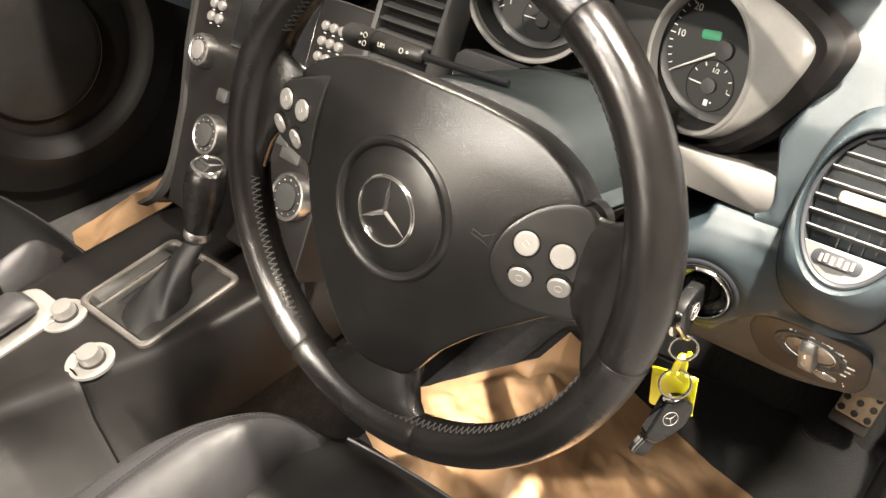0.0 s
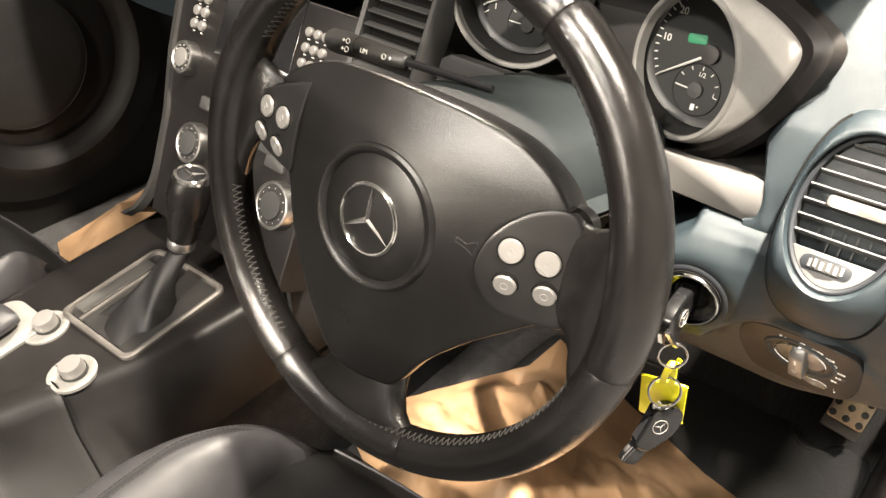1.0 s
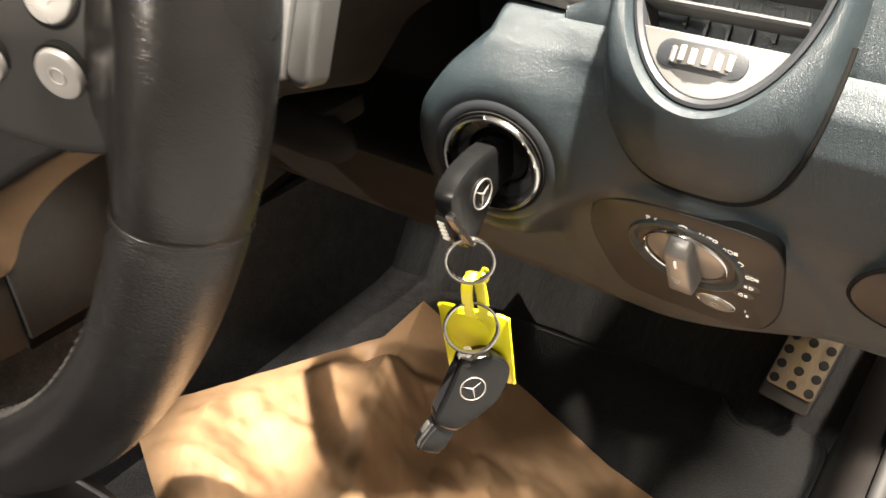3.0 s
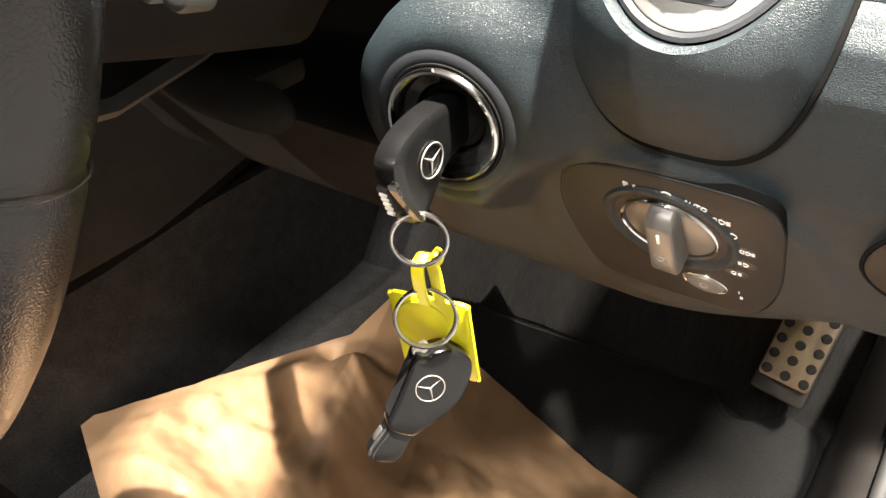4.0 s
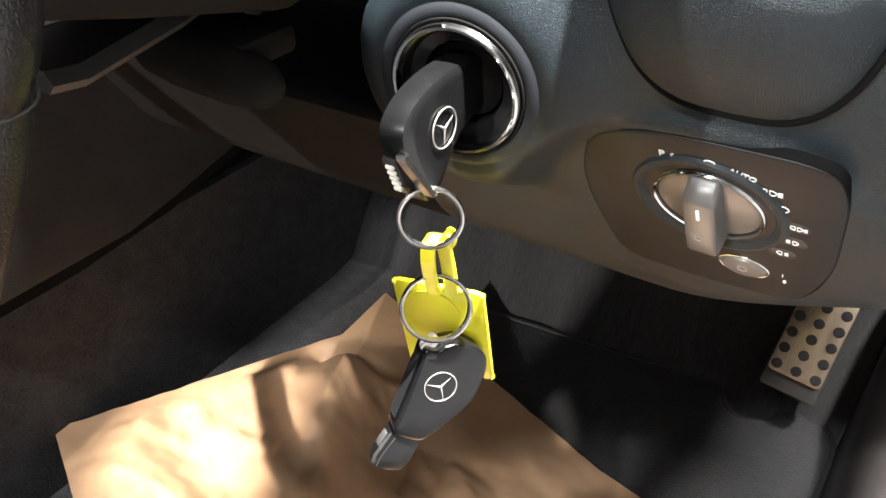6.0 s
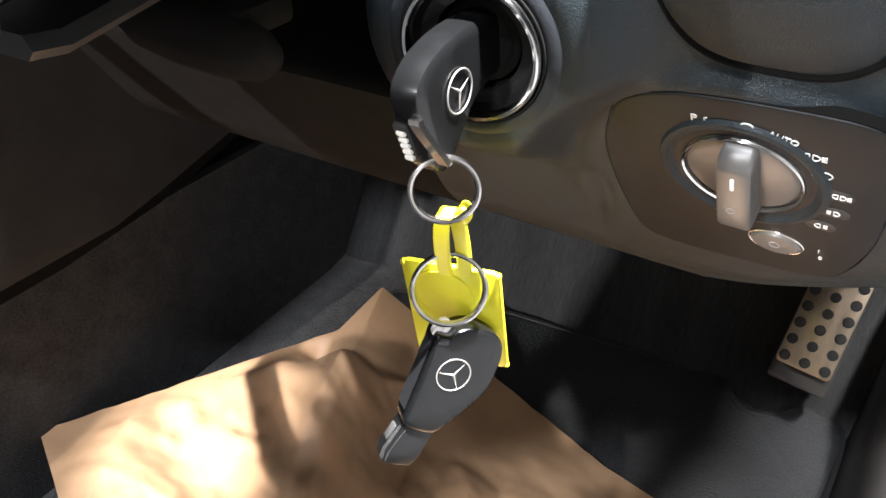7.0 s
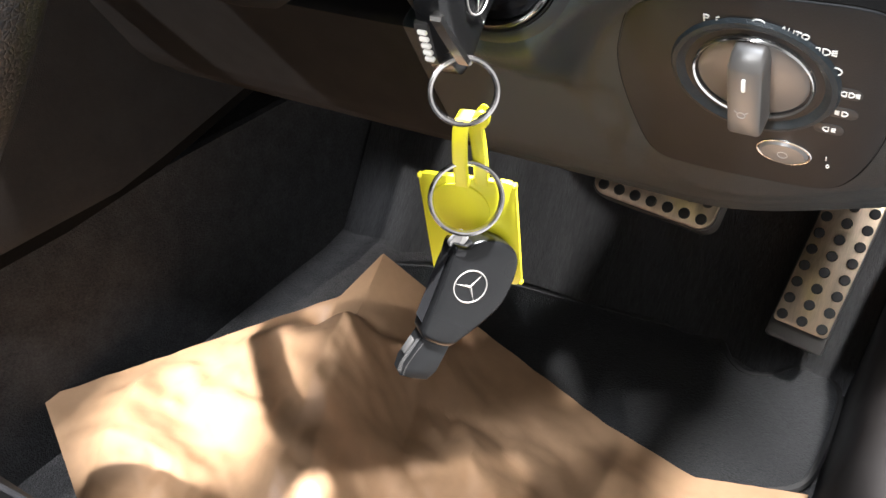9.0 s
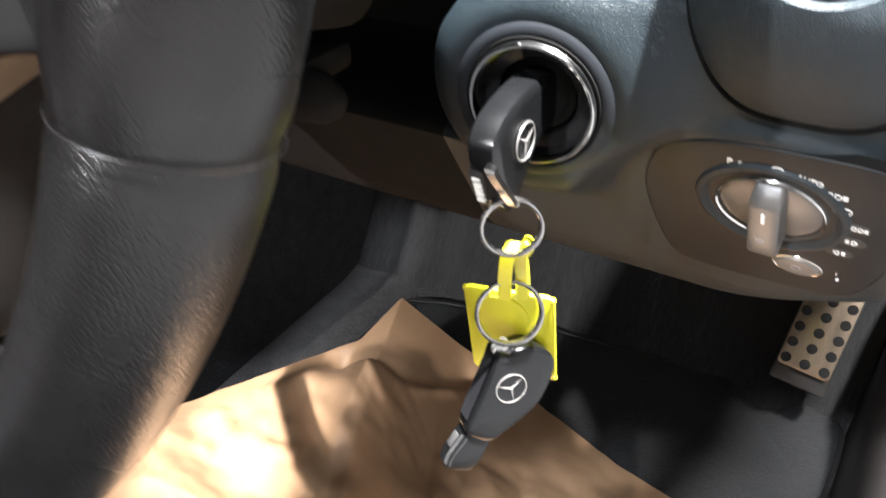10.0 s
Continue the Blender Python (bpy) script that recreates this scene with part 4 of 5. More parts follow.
        if lit:
            part("symbol", tube([m @ Vector((flip * (px_ + 0.0010) * sc, py_ * sc, 0)) for px_, py_ in pts], 0.00024, 5), INK, t)
        for k in (-1, 0, 1):
            part("ray", box(m @ pose(-flip * -0.0019 * sc * (2.3 if lit else 1), 0.0010 * sc * k, 0, 0, 0, 8 * k), (0.0017 * sc, 0.00045, 0.0003), 0), INK, t, smooth=False)
    for x, y in ((0.0302, 0.0008), (0.0298, -0.0098), (0.0262, -0.0202)):
        part("lens", plate(rounded(0.0100, 0.0056, 0.0024), LM @ pose(x, y, 0.0016), -0.001, 0.0001, 0.0001), BLACK, t)


light_switch()

# ---- instruments ----


def gauge(bc, bn, br, dc, dn, dr, turn, reach, numbers, small):
    """A dial in a deep tube whose silver rim is cut aslant."""
    t = thing("instrument_dial", dc, "round black dial with a silver surround and white scale", "instrument", "instruments")
    m, d = frame_of(bc, bn), frame_of(dc, dn)
    part("bezel", lathe([(br - 0.0050, -0.008), (br - 0.0046, 0.0), (br - 0.0035, 0.0012), (br - 0.0012, 0.0012), (br, -0.0005), (br + 0.0006, -0.006), (br + 0.0006, -0.03)], m, 72), SILVER, t, "silver ring surround")
    circle = [(math.cos(math.tau * k / 72), math.sin(math.tau * k / 72)) for k in range(72)]
    part("tube", grid([[m @ Vector((x * (br - 0.0048), y * (br - 0.0048), -0.003)) for x, y in circle], [d @ Vector((x * (dr + 0.001), y * (dr + 0.001), 0.004)) for x, y in circle], [d @ Vector((x * (dr + 0.001), y * (dr + 0.001), -0.001)) for x, y in circle]], close_u=True)[0], BLACK, t, "dark deep tube")
    part("face", lathe([(0.0, 0.0), (dr, 0.0)], d, 72), DIAL, t, "dark dial face")
    part("chapter_ring", lathe([(dr - 0.0060, 0.0003), (dr - 0.0030, 0.0030), (dr, 0.0035)], d, 72), GREY, t)
    for k in range(38):
        a = radians(213 - 7.2 * k)
        L = 0.0050 if k % 5 == 0 else 0.0032
        rr = dr - 0.0085
        part("tick", box(d @ pose(rr * math.cos(a), rr * math.sin(a), 0.0004, 0, 0, math.degrees(a)), (L, 0.0008, 0.0004), 0), INK, t, smooth=False)
    for txt, x, y in numbers:
        writing(txt, d @ pose(x, y, 0.0004), 0.0082, INK, t)
    part("hub", lathe([(0.0080, 0.0005), (0.0075, 0.0045), (0.0, 0.0050)], d, 32), BLACK, t)
    a = radians(turn)
    part("needle", loft([[d @ (Vector((math.cos(a), math.sin(a), 0)) * r + Vector((-math.sin(a), math.cos(a), 0)) * w * s_ + Vector((0, 0, h))) for s_, h in ((-1, 0.0030), (1, 0.0030), (0, 0.0042))] for r, w in ((0.006, 0.0012), (reach, 0.0006))]), INK, t, "white needle")
    sx, sy, sr = small
    s = d @ Matrix.Translation((sx, sy, 0.0006))
    part("small_face", lathe([(0.0, 0.0), (sr, 0.0), (sr + 0.0005, 0.0006), (sr + 0.0010, 0.0)], s, 40), DIAL, t)
    part("small_hub", lathe([(0.0068, 0.0), (0.0064, 0.003), (0.0, 0.0034)], s, 24), GREY, t)
    for k in range(7):
        a = radians(178 - 185 * k / 6)
        part("small_tick", box(s @ pose((sr - 0.0025) * math.cos(a), (sr - 0.0025) * math.sin(a), 0.0003, 0, 0, math.degrees(a)), (0.003, 0.0007, 0.0003), 0), INK, t, smooth=False)
    part("small_needle", box(s @ pose(-0.0118, 0.0005, 0.0022, 0, 0, 176), (0.0105, 0.0009, 0.0006), 0), INK, t, smooth=False)
    return t, d, s


RG = Vector((-0.2494, 0.6057, 0.6096))
RN = Vector((-0.42, -0.89, 0.18)).normalized()
t, d, s = gauge(RG, RN, 0.0589, (-0.2399, 0.6397, 0.6104), (-0.1, -0.97, 0.22), 0.0585, 213, 0.0495, [("10", -0.0425, 0.0034), ("20", -0.0335, 0.0268)], (-0.0047, -0.0304, 0.0205))
writing("1/2", s @ pose(0.0018, 0.0128, 0.0004), 0.0052, INK, t)
writing("1", s @ pose(0.0160, -0.0005, 0.0004), 0.0050, INK, t)
part("pump_symbol", box(s @ pose(0.0008, -0.0140, 0.0003), (0.0036, 0.0050, 0.0004), 0), INK, t, smooth=False)
part("pump_arrow", box(s @ pose(0.0050, -0.0130, 0.0003, 0, 0, 45), (0.0014, 0.0014, 0.0004), 0), INK, t, smooth=False)
part("lamp_window", plate(rounded(0.017, 0.0075, 0.002), d @ pose(-0.0155, 0.0085, 0, 0, 0, 6), 0.0, 0.0006, 0.0002), GREEN, t, "green indicator window")
t, d, s = gauge(Vector((-0.4067, 0.6040, 0.6287)), Vector((0.27, -0.96, 0.06)).normalized(), 0.0610, (-0.4160, 0.6380, 0.6280), (0.1, -0.97, 0.22), 0.0560, 205, 0.047, [("1", -0.031, -0.020)], (0.0047, -0.0304, 0.0205))

# silver horn of the cluster beside the right dial, in a dark leaf-shaped backing
horn = thing("instrument_surround", RG, "silver instrument surround flaring towards the door", "instrument trim")
LEAF = [(-75, 0.0602), (-54, 0.0610), (-34, 0.0632), (-20, 0.0680), (-10, 0.0725), (0, 0.0795), (10, 0.0870), (17, 0.0950), (21, 0.0995), (24, 0.1020), (27, 0.1015), (34, 0.0930), (43, 0.0835), (55, 0.0744), (70, 0.0670), (95, 0.0615)]
HM = frame_of(RG, RN)


def leaf(a, grow=0.0):
    r = sum(curve(LEAF, a + d) for d in (-3, -1.5, 0, 1.5, 3)) / 5
    return r * (1 + grow)


rows = []
for i in range(73):
    a = -74 + 168 * i / 72
    ca, sa = math.cos(radians(a)), math.sin(radians(a))
    r = []
    for k in range(13):
        f = k / 12
        rr = 0.0590 + f * (leaf(a) - 0.0590)
        r.append(HM @ Vector((rr * ca, rr * sa, -0.0015 - 0.009 * f ** 1.5 - (0.003 if k == 12 else 0))))
    rows.append(r)
part("flare", slab(rows, (0, 0.006, 0)), SILVER, horn)
rows = []
for f, h in ((0.95, -0.013), (1.03, -0.0135), (1.10, -0.012), (1.20, -0.018), (1.22, -0.03)):
    rows.append([HM @ Vector((leaf(a) * f * math.cos(radians(a)), leaf(a) * f * math.sin(radians(a)), h)) for a in [-74 + 168 * i / 72 for i in range(73)]])
part("backing", grid(rows)[0], CONSOLE, horn, "dark brown-grey backing round the silver flare")

# ---- steering column and stalks ----
WC = Vector((-0.321, 0.3543, 0.5701))
W0 = Matrix.Translation(WC) @ Matrix(((1, 0, 0), (0, 0.2542, -0.9671), (0, 0.9671, 0.2542))).to_4x4()
WM = W0 @ Matrix.Rotation(radians(-5), 4, "Z")
col = thing("steering_column", WC, "grey plastic steering column shroud behind the wheel", "steering column")
UPO = [(0.087, 0.016), (0.088, 0.022), (0.085, 0.040), (0.072, 0.060), (0.04, 0.070), (0.0, 0.072)]
LOO = [(0.0870, 0.014), (0.082, 0.004), (0.066, -0.010), (0.054, -0.032), (0.040, -0.050), (0.0, -0.056)]
for nm, half_o, mt, lab in (("upper_shroud", UPO, SHADED_SHROUD, ""), ("lower_shroud", LOO, SHADE_BLACK, "black lower half of the shroud, darkened for shade")):
    rows = []
    for n_, k in ((-0.040, 0.92), (-0.048, 0.98), (-0.09, 1.0), (-0.15, 1.0), (-0.22, 0.97)):
        rows.append([W0 @ Vector((x * k, y * k, n_)) for x, y in smooth_outline(half_o + [(-x, y) for x, y in half_o[-2::-1]], 4)])
    part(nm, loft(rows), mt, col, lab)
part("adjuster", loft([[Vector((-0.33 + dx, y, z)) + Vector((0, 0, dz)) for dx, dz in ((-0.02, -0.004), (0.02, -0.004), (0.024, 0.0), (0.02, 0.005), (-0.02, 0.005), (-0.024, 0.0))] for y, z in ((0.455, 0.462), (0.47, 0.460), (0.52, 0.468), (0.56, 0.478))]), BLACK, col, "black column adjuster handle")

t = thing("release_handle", (-0.315, 0.535, 0.442), "matt black release handle under the steering column", "handle")
rows = []
for f, r in ((0.0, 0.003), (0.04, 0.008), (0.15, 0.0125), (0.4, 0.0145), (0.7, 0.014), (0.9, 0.011), (0.97, 0.007), (1.0, 0.002)):
    p = Vector((-0.360, 0.532, 0.4460)).lerp(Vector((-0.276, 0.537, 0.4375)), f)
    rows.append([p + Vector((0, 0.9 * r * math.cos(a), r * math.sin(a))) for a in [math.tau * k / 28 for k in range(28)]])
part("grip", loft(rows), SHADE_BLACK, t)
part("bracket", box(pose(-0.318, 0.552, 0.448), (0.05, 0.035, 0.014), 0.004), SHADE_BLACK, t)

stalk = thing("control_stalk", (-0.40, 0.456, 0.62), "black cruise control stalk with white symbols", "control stalk")
A, B = Vector((-0.486, 0.458, 0.6185)), Vector((-0.321, 0.455, 0.6215))
ax = (B - A).normalized()
part("knob", tube([A, A + ax * 0.001, A + ax * 0.004, A + ax * 0.012, A + ax * 0.030, A + ax * 0.0335], [0.003, 0.0075, 0.0092, 0.0098, 0.0090, 0.0088], 24), BLACK, stalk)
part("sleeve", tube([A + ax * 0.034, A + ax * 0.036, A + ax * 0.060, A + ax * 0.083, A + ax * 0.085], [0.0082, 0.0088, 0.0075, 0.0062, 0.0045], 24), BLACK, stalk)
part("rod", tube([A + ax * 0.084, A + ax * 0.12, B], [0.0033, 0.0029, 0.0026], 16), GLOSS, stalk)
sm = Matrix.Translation(A) @ Matrix((ax, Vector((0, 0.35, 0.936)), ax.cross(Vector((0, 0.35, 0.936))))).transposed().to_4x4()
writing("LIM", sm @ pose(0.047, -0.0005, 0.0092), 0.0052, INK, stalk)
for x, y in ((0.029, 0.0035), (0.029, -0.003), (0.067, 0.0)):
    part("symbol", ring(sm @ pose(x, y, 0.0094 if x < 0.05 else 0.0078), 0.0020, 0.0003, 20, 5), INK, stalk)
for x, y in ((0.0245, 0.0035), (0.0245, -0.003), (0.073, 0.0)):
    part("arrow", box(sm @ pose(x, y, 0.0094 if x < 0.05 else 0.0074, 0, 0, 45), (0.0018, 0.0018, 0.0004), 0), INK, stalk, smooth=False)

# ---- steering wheel ----
wheel = thing("steering_wheel", WC, "three-spoke black leather steering wheel, worn and shiny", "steering wheel")
RR = 0.1714
WHEEL = WM


def rim_section(a):
    """Half widths of the rim's section at an angle: thicker at the thumb rests."""
    g = max(math.exp(-((((a - c0 + 180) % 360) - 180) / 20) ** 2) for c0 in (12, 168))
    return 0.0152 + 0.0018 * g, 0.0172 + 0.0028 * g


def rim_part(name, a0, a1, mat, label, n=40):
    rows = []
    for i in range(n + 1):
        a = a0 + (a1 - a0) * i / n
        w, h = rim_section(a)
        ca, sa = math.cos(radians(a)), math.sin(radians(a))
        dip = 1 - 0.05 * (math.exp(-((a - a0) / 0.5) ** 2) + math.exp(-((a - a1) / 0.5) ** 2))
        row = []
        for k in range(28):
            b = math.tau * k / 28
            r = RR + w * dip * math.cos(b)
            row.append(WM @ Vector((r * ca, r * sa, h * dip * math.sin(b))))
        rows.append(row)
    part(name, loft(rows), mat, wheel, label)


rim_part("rim_top", 62, 118, SMOOTH_LEATHER, "smooth black leather at the top of the rim")
rim_part("rim_right", -7, 62, RIM_LEATHER, "shiny worn grained leather")
rim_part("rim_left", 118, 246, RIM_LEATHER, "shiny worn grained leather", 70)
rim_part("rim_lower_right", -71, -7, LEATHER, "matt perforated leather")
rim_part("rim_bottom", 246, 289, SMOOTH_LEATHER, "smooth black leather at the bottom of the rim")
for a in (62, 118, -7, 246, 289):
    w, h = rim_section(a)
    ca, sa = math.cos(radians(a)), math.sin(radians(a))
    pts = [WM @ Vector(((RR + (w + 0.0001) * math.cos(b)) * ca, (RR + (w + 0.0001) * math.cos(b)) * sa, (h + 0.0001) * math.sin(b))) for b in [math.tau * k / 32 for k in range(33)]]
    part("seam_cord", tube(pts, 0.00024, 6), RIM_LEATHER, wheel)


def stitches(a0, a1, n):
    """Cross stitching along the inner side of the rim."""
    bm = bmesh.new()
    for i in range(n):
        a = a0 + (a1 - a0) * (i + 0.5) / n
        w, h = rim_section(a)
        for off, b0, b1 in ((0.0, 146, 168), (0.35, 168, 146)):
            pts = []
            for f in (0, 0.5, 1):
                b = radians(b0 + (b1 - b0) * f)
                aa = radians(a + (a1 - a0) / n * (off + 0.55 * f))
                r = RR + (w + 0.0003) * math.cos(b)
                pts.append(WM @ Vector((r * math.cos(aa), r * math.sin(aa), (h + 0.0003) * math.sin(b))))
            tube(pts, 0.00034, 5, bm)
    part("stitching", bm, THREAD, wheel, "grey cross stitching")


stitches(196, 240, 26)
stitches(256, 262, 3)
stitches(274, 344, 38)
stitches(128, 152, 14)
stitches(30, 58, 14)

# airbag cover: a domed pad with a skirt
HALF = [(0.0, 0.084), (0.035, 0.083), (0.070, 0.078), (0.098, 0.066), (0.116, 0.050), (0.126, 0.034), (0.130, 0.012), (0.126, -0.014), (0.106, -0.033), (0.078, -0.058), (0.052, -0.088), (0.036, -0.114), (0.024, -0.127), (0.010, -0.131)]
LEFT = HALF[1:6] + [(0.118, 0.021), (0.099, 0.005), (0.086, -0.009), (0.079, -0.028), (0.069, -0.052), (0.052, -0.086)] + HALF[-3:]
PADO = smooth_outline([(0.0, -0.132)] + [(x, y) for x, y in HALF[::-1]] + [(-x, y) for x, y in LEFT], 7)


def cone(x, y):
    """The pad's height over the rim's plane."""
    return 0.0325 - (0.30 + 0.07 * math.tanh(x / 0.04)) * (math.sqrt(x * x + 0.85 * y * y + 0.0009) - 0.03) - 0.006 * step(0.05, 0.09, y)


SHIFT = {1: (0.0, 0.0), -1: (0.008, 0.0095)}


def panel_h(x, y, sg):
    """A switch panel's height: flush with the pad, with a crease between its two rows of buttons."""
    sx, sy = SHIFT[sg]
    v = y - 0.156 * (x - 0.103) - 0.0047
    fall = 0.07 * v if v < 0 else -0.05 * max(0.0, v - 0.017) * step(0.017, 0.030, v)
    return cone(sg * (x + sx), y + sy) + fall + 0.0010


def pad_n(x, y):
    if math.hypot(x, y) < 0.0462:
        return min(cone(x, y) - 0.002, 0.0215)
    sx, sy = SHIFT[1 if x >= 0 else -1]
    return cone(x, y) - 0.006 * step(0.0290, 0.0240, math.hypot(abs(x) - sx - 0.106, y - sy - 0.012))


rows = []
for f, dn in ((0.80, -0.045), (0.93, -0.040), (0.975, -0.022), (1.0, -0.006), (1.0, -0.0022), (0.9955, -0.0006), (0.985, 0.0)) + tuple((0.965 - 0.0155 * k, 0.0) for k in range(60)):
    rr = []
    for x, y in PADO:
        y2 = y + 0.012
        px, py = x * f, y2 * f - 0.012
        rr.append(WM @ Vector((px, py, pad_n(px, py) + dn)))
    rows.append(rr)
part("airbag_cover", loft(rows), PAD, wheel, "grained black airbag cover")
# round step in the middle, with the badge
rows = []
for r, dn in ((0.0492, -0.002), (0.0484, 0.0014), (0.0465, 0.0024), (0.0440, 0.0016), (0.0430, 0.0006), (0.0415, -0.0002), (0.0400, 0.0004), (0.03, 0.0010), (0.02, 0.0012), (0.01, 0.0014), (0.001, 0.0015)):
    rows.append([WM @ Vector((r * math.cos(a), r * math.sin(a), (cone(r * math.cos(a), r * math.sin(a)) if r > 0.0416 else 0.0253 + 0.0045 * (1 - (r / 0.0416) ** 2)) + dn)) for a in [math.tau * k / 72 for k in range(72)]])
part("hub_disc", grid(rows, close_u=True)[0], PAD, wheel, "round embossed disc in the cover")
bm = ring(WM @ Matrix.Translation((0, 0, 0.0296)), 0.0232, 0.0013, 72, 10)
part("badge_ring", bm, CHROME, wheel, "chrome badge ring")
emblem(WM @ Matrix.Translation((0, 0, 0.0308)), 0.0228, 0.0009, CHROME, wheel, turn=92)
# horn mark on the cover
part("horn_mark", tube([WM @ Vector((x, y, pad_n(x, y) + 0.0003)) for x, y in ((0.060, 0.014), (0.067, 0.012), (0.073, 0.016), (0.072, 0.006), (0.067, 0.009), (0.060, 0.011), (0.060, 0.014))], 0.00012, 5), GREY, wheel, "small embossed horn mark")
# faint scuffs near the lower tip, an unreadable print
for k in range(4):
    for j in range(3):
        x, y = -0.030 + 0.0055 * k + 0.002 * j, -0.075 - 0.004 * j - 0.0012 * k
        part("print_bar", box(WM @ pose(x, y, pad_n(x, y) + 0.0001, 0, 0, -20), (0.0040, 0.0006, 0.0003), 0), CONSOLE, wheel, smooth=False)


def button_panel(sg):
    """Switch panel on a spoke: three facets in one plate, with four round buttons."""
    dx, dy = SHIFT[sg]
    m0 = WHEEL @ Matrix.Translation((sg * dx, dy, 0))
    o = smooth_outline([(0.0750, 0.000), (0.0765, 0.016), (0.0830, 0.0300), (0.0930, 0.0415), (0.1040, 0.0485), (0.1140, 0.0515), (0.1215, 0.0490), (0.1262, 0.0430), (0.1285, 0.0309), (0.1308, 0.0100), (0.1345, -0.0080), (0.1330, -0.0190), (0.1230, -0.0235), (0.1080, -0.0250), (0.0920, -0.0235), (0.0810, -0.0140)], 5)
    if sg < 0:
        o = smooth_outline([(0.0752, -0.0135), (0.0748, 0.005), (0.0745, 0.027), (0.0735, 0.0470), (0.0760, 0.0505), (0.0900, 0.0450), (0.1070, 0.0375), (0.1200, 0.0300), (0.1250, 0.0230), (0.1250, 0.010), (0.1235, -0.003), (0.1200, -0.0100), (0.1080, -0.0130), (0.0937, -0.0142), (0.0820, -0.0148)], 5)
    cx, cy = 0.106, 0.010
    rows = []
    for f, dn in ((1.0, -0.020), (1.0, -0.002), (0.995, 0.0), (0.980, 0.0012), (0.95, 0.0015)) + tuple((0.9 - 0.05 * k, 0.0015) for k in range(18)):
        rr = []
        for x, y in o:
            px, py = cx + (x - cx) * f, cy + (y - cy) * f
            rr.append(m0 @ Vector((sg * px, py, panel_h(px, py, sg) + dn)))
        rows.append(rr)
    part("switch_panel", loft(rows), SWITCH_TRIM, wheel, "dark satin switch panel")
    rows = []
    for f, dn in ((0.992, -0.004), (1.0, 0.0002), (1.014, 0.0003), (1.024, -0.0008), (1.05, -0.006)):
        rr = []
        for x, y in o:
            g = 1 + (f - 1) * (1.0 if x < 0.116 else 0.25)
            rr.append(m0 @ Vector((sg * (cx + (x - cx) * g), cy + (y - cy) * g, panel_h(x, y, sg) + dn - (0 if x < 0.116 else 0.004))))
        rows.append(rr)
    part("panel_joint", grid(rows, close_u=True)[0], GAP, wheel, "dark joint round the switch panel")
    for x, y in ((0.0930, 0.0185), (0.1146, 0.0186), (0.0950, -0.0035), (0.1180, -0.0012)):
        up = y > 0.01
        r = 0.0078 if up else 0.0074
        e = 0.002
        nx = -sg * (panel_h(x + e, y, sg) - panel_h(x - e, y, sg)) / (2 * e)
        ny = -(panel_h(x, y + e, sg) - panel_h(x, y - e, sg)) / (2 * e)
        m = m0 @ frame_of(Vector((sg * x, y, panel_h(x, y, sg) + 0.0014)), Vector((nx, ny - (0 if up else 0.30), 1)), (sg * -0.12, 1, 0))
        part("button_well", lathe([(r + 0.0012, -0.0045), (r + 0.0011, 0.0003), (r + 0.0003, 0.0004), (r + 0.0002, -0.003)], m, 36), GAP, wheel)
        part("button", lathe([(r, -0.004), (r, 0.0010), (r - 0.0006, 0.0019), (r * 0.75, 0.0021), (r * 0.35, 0.0019), (0, 0.0018)], m, 36), BUTTON, wheel, "round silver button")
        part("button_symbol", ring(m @ Matrix.Translation((0, 0, 0.0020)), 0.0024, 0.00022, 4 if up else 16, 5), DIM_INK, wheel)


button_panel(1)
button_panel(-1)

# spokes: side arms to the thumb rests, one broad arm below
for sg in (1, -1):
    rows = []
    for u, lo, hi, nb, nf in ((0.112, -0.024, 0.042, -0.036, -0.017), (0.128, -0.024, 0.042, -0.034, -0.0155), (0.136, -0.0265, 0.0455, -0.028, -0.012), (0.143, -0.032, 0.051, -0.022, -0.005), (0.150, -0.041, 0.060, -0.018, 0.0015), (0.157, -0.054, 0.073, -0.015, 0.0058), (0.163, -0.070, 0.088, -0.012, 0.0078), (0.168, -0.084, 0.100, -0.010, 0.0065)):
        rr = []
        for k in range(24):
            a = math.tau * k / 24
            cx_, sx_ = math.copysign(abs(math.cos(a)) ** 0.85, math.cos(a)), math.copysign(abs(math.sin(a)) ** 0.85, math.sin(a))
            low = lo + (0.019 * step(0.160, 0.132, u) if sg < 0 else 0.0)
            v = (low + hi) / 2 + cx_ * (hi - low) / 2 * (1.0 if sg > 0 or u < 0.15 else 0.86)
            uu = u if u < 0.15 else u - 0.10 * (v - 0.01) ** 2 / 0.06
            lift = 0.0145 * step(0.163, 0.132, u) if sg > 0 else 0.022 * step(0.163, 0.130, u)
            rr.append(WM @ Vector((sg * uu, v + 0.35 * lift, (nb + nf) / 2 + sx_ * (nf - nb) / 2 + lift)))
        rows.append(rr)
    part("side_arm", loft(rows), SMOOTH_LEATHER, wheel, "leather-covered spoke")
    # shift switch behind the rim
    m = WM @ pose(sg * 0.1445, 0.024, -0.062, 0, sg * 12, 0)
    part("shift_switch", plate(rounded(0.0085, 0.052, 0.004), m, -0.010, 0.002, 0.0025), GREY, wheel, "grey switch behind the rim")
    part("switch_edge", plate(rounded(0.0040, 0.050, 0.0016), m @ pose(-sg * 0.0064, 0, 0.0), -0.008, 0.004, 0.0014), COVER, wheel, "light grey switch edge")
rows = []
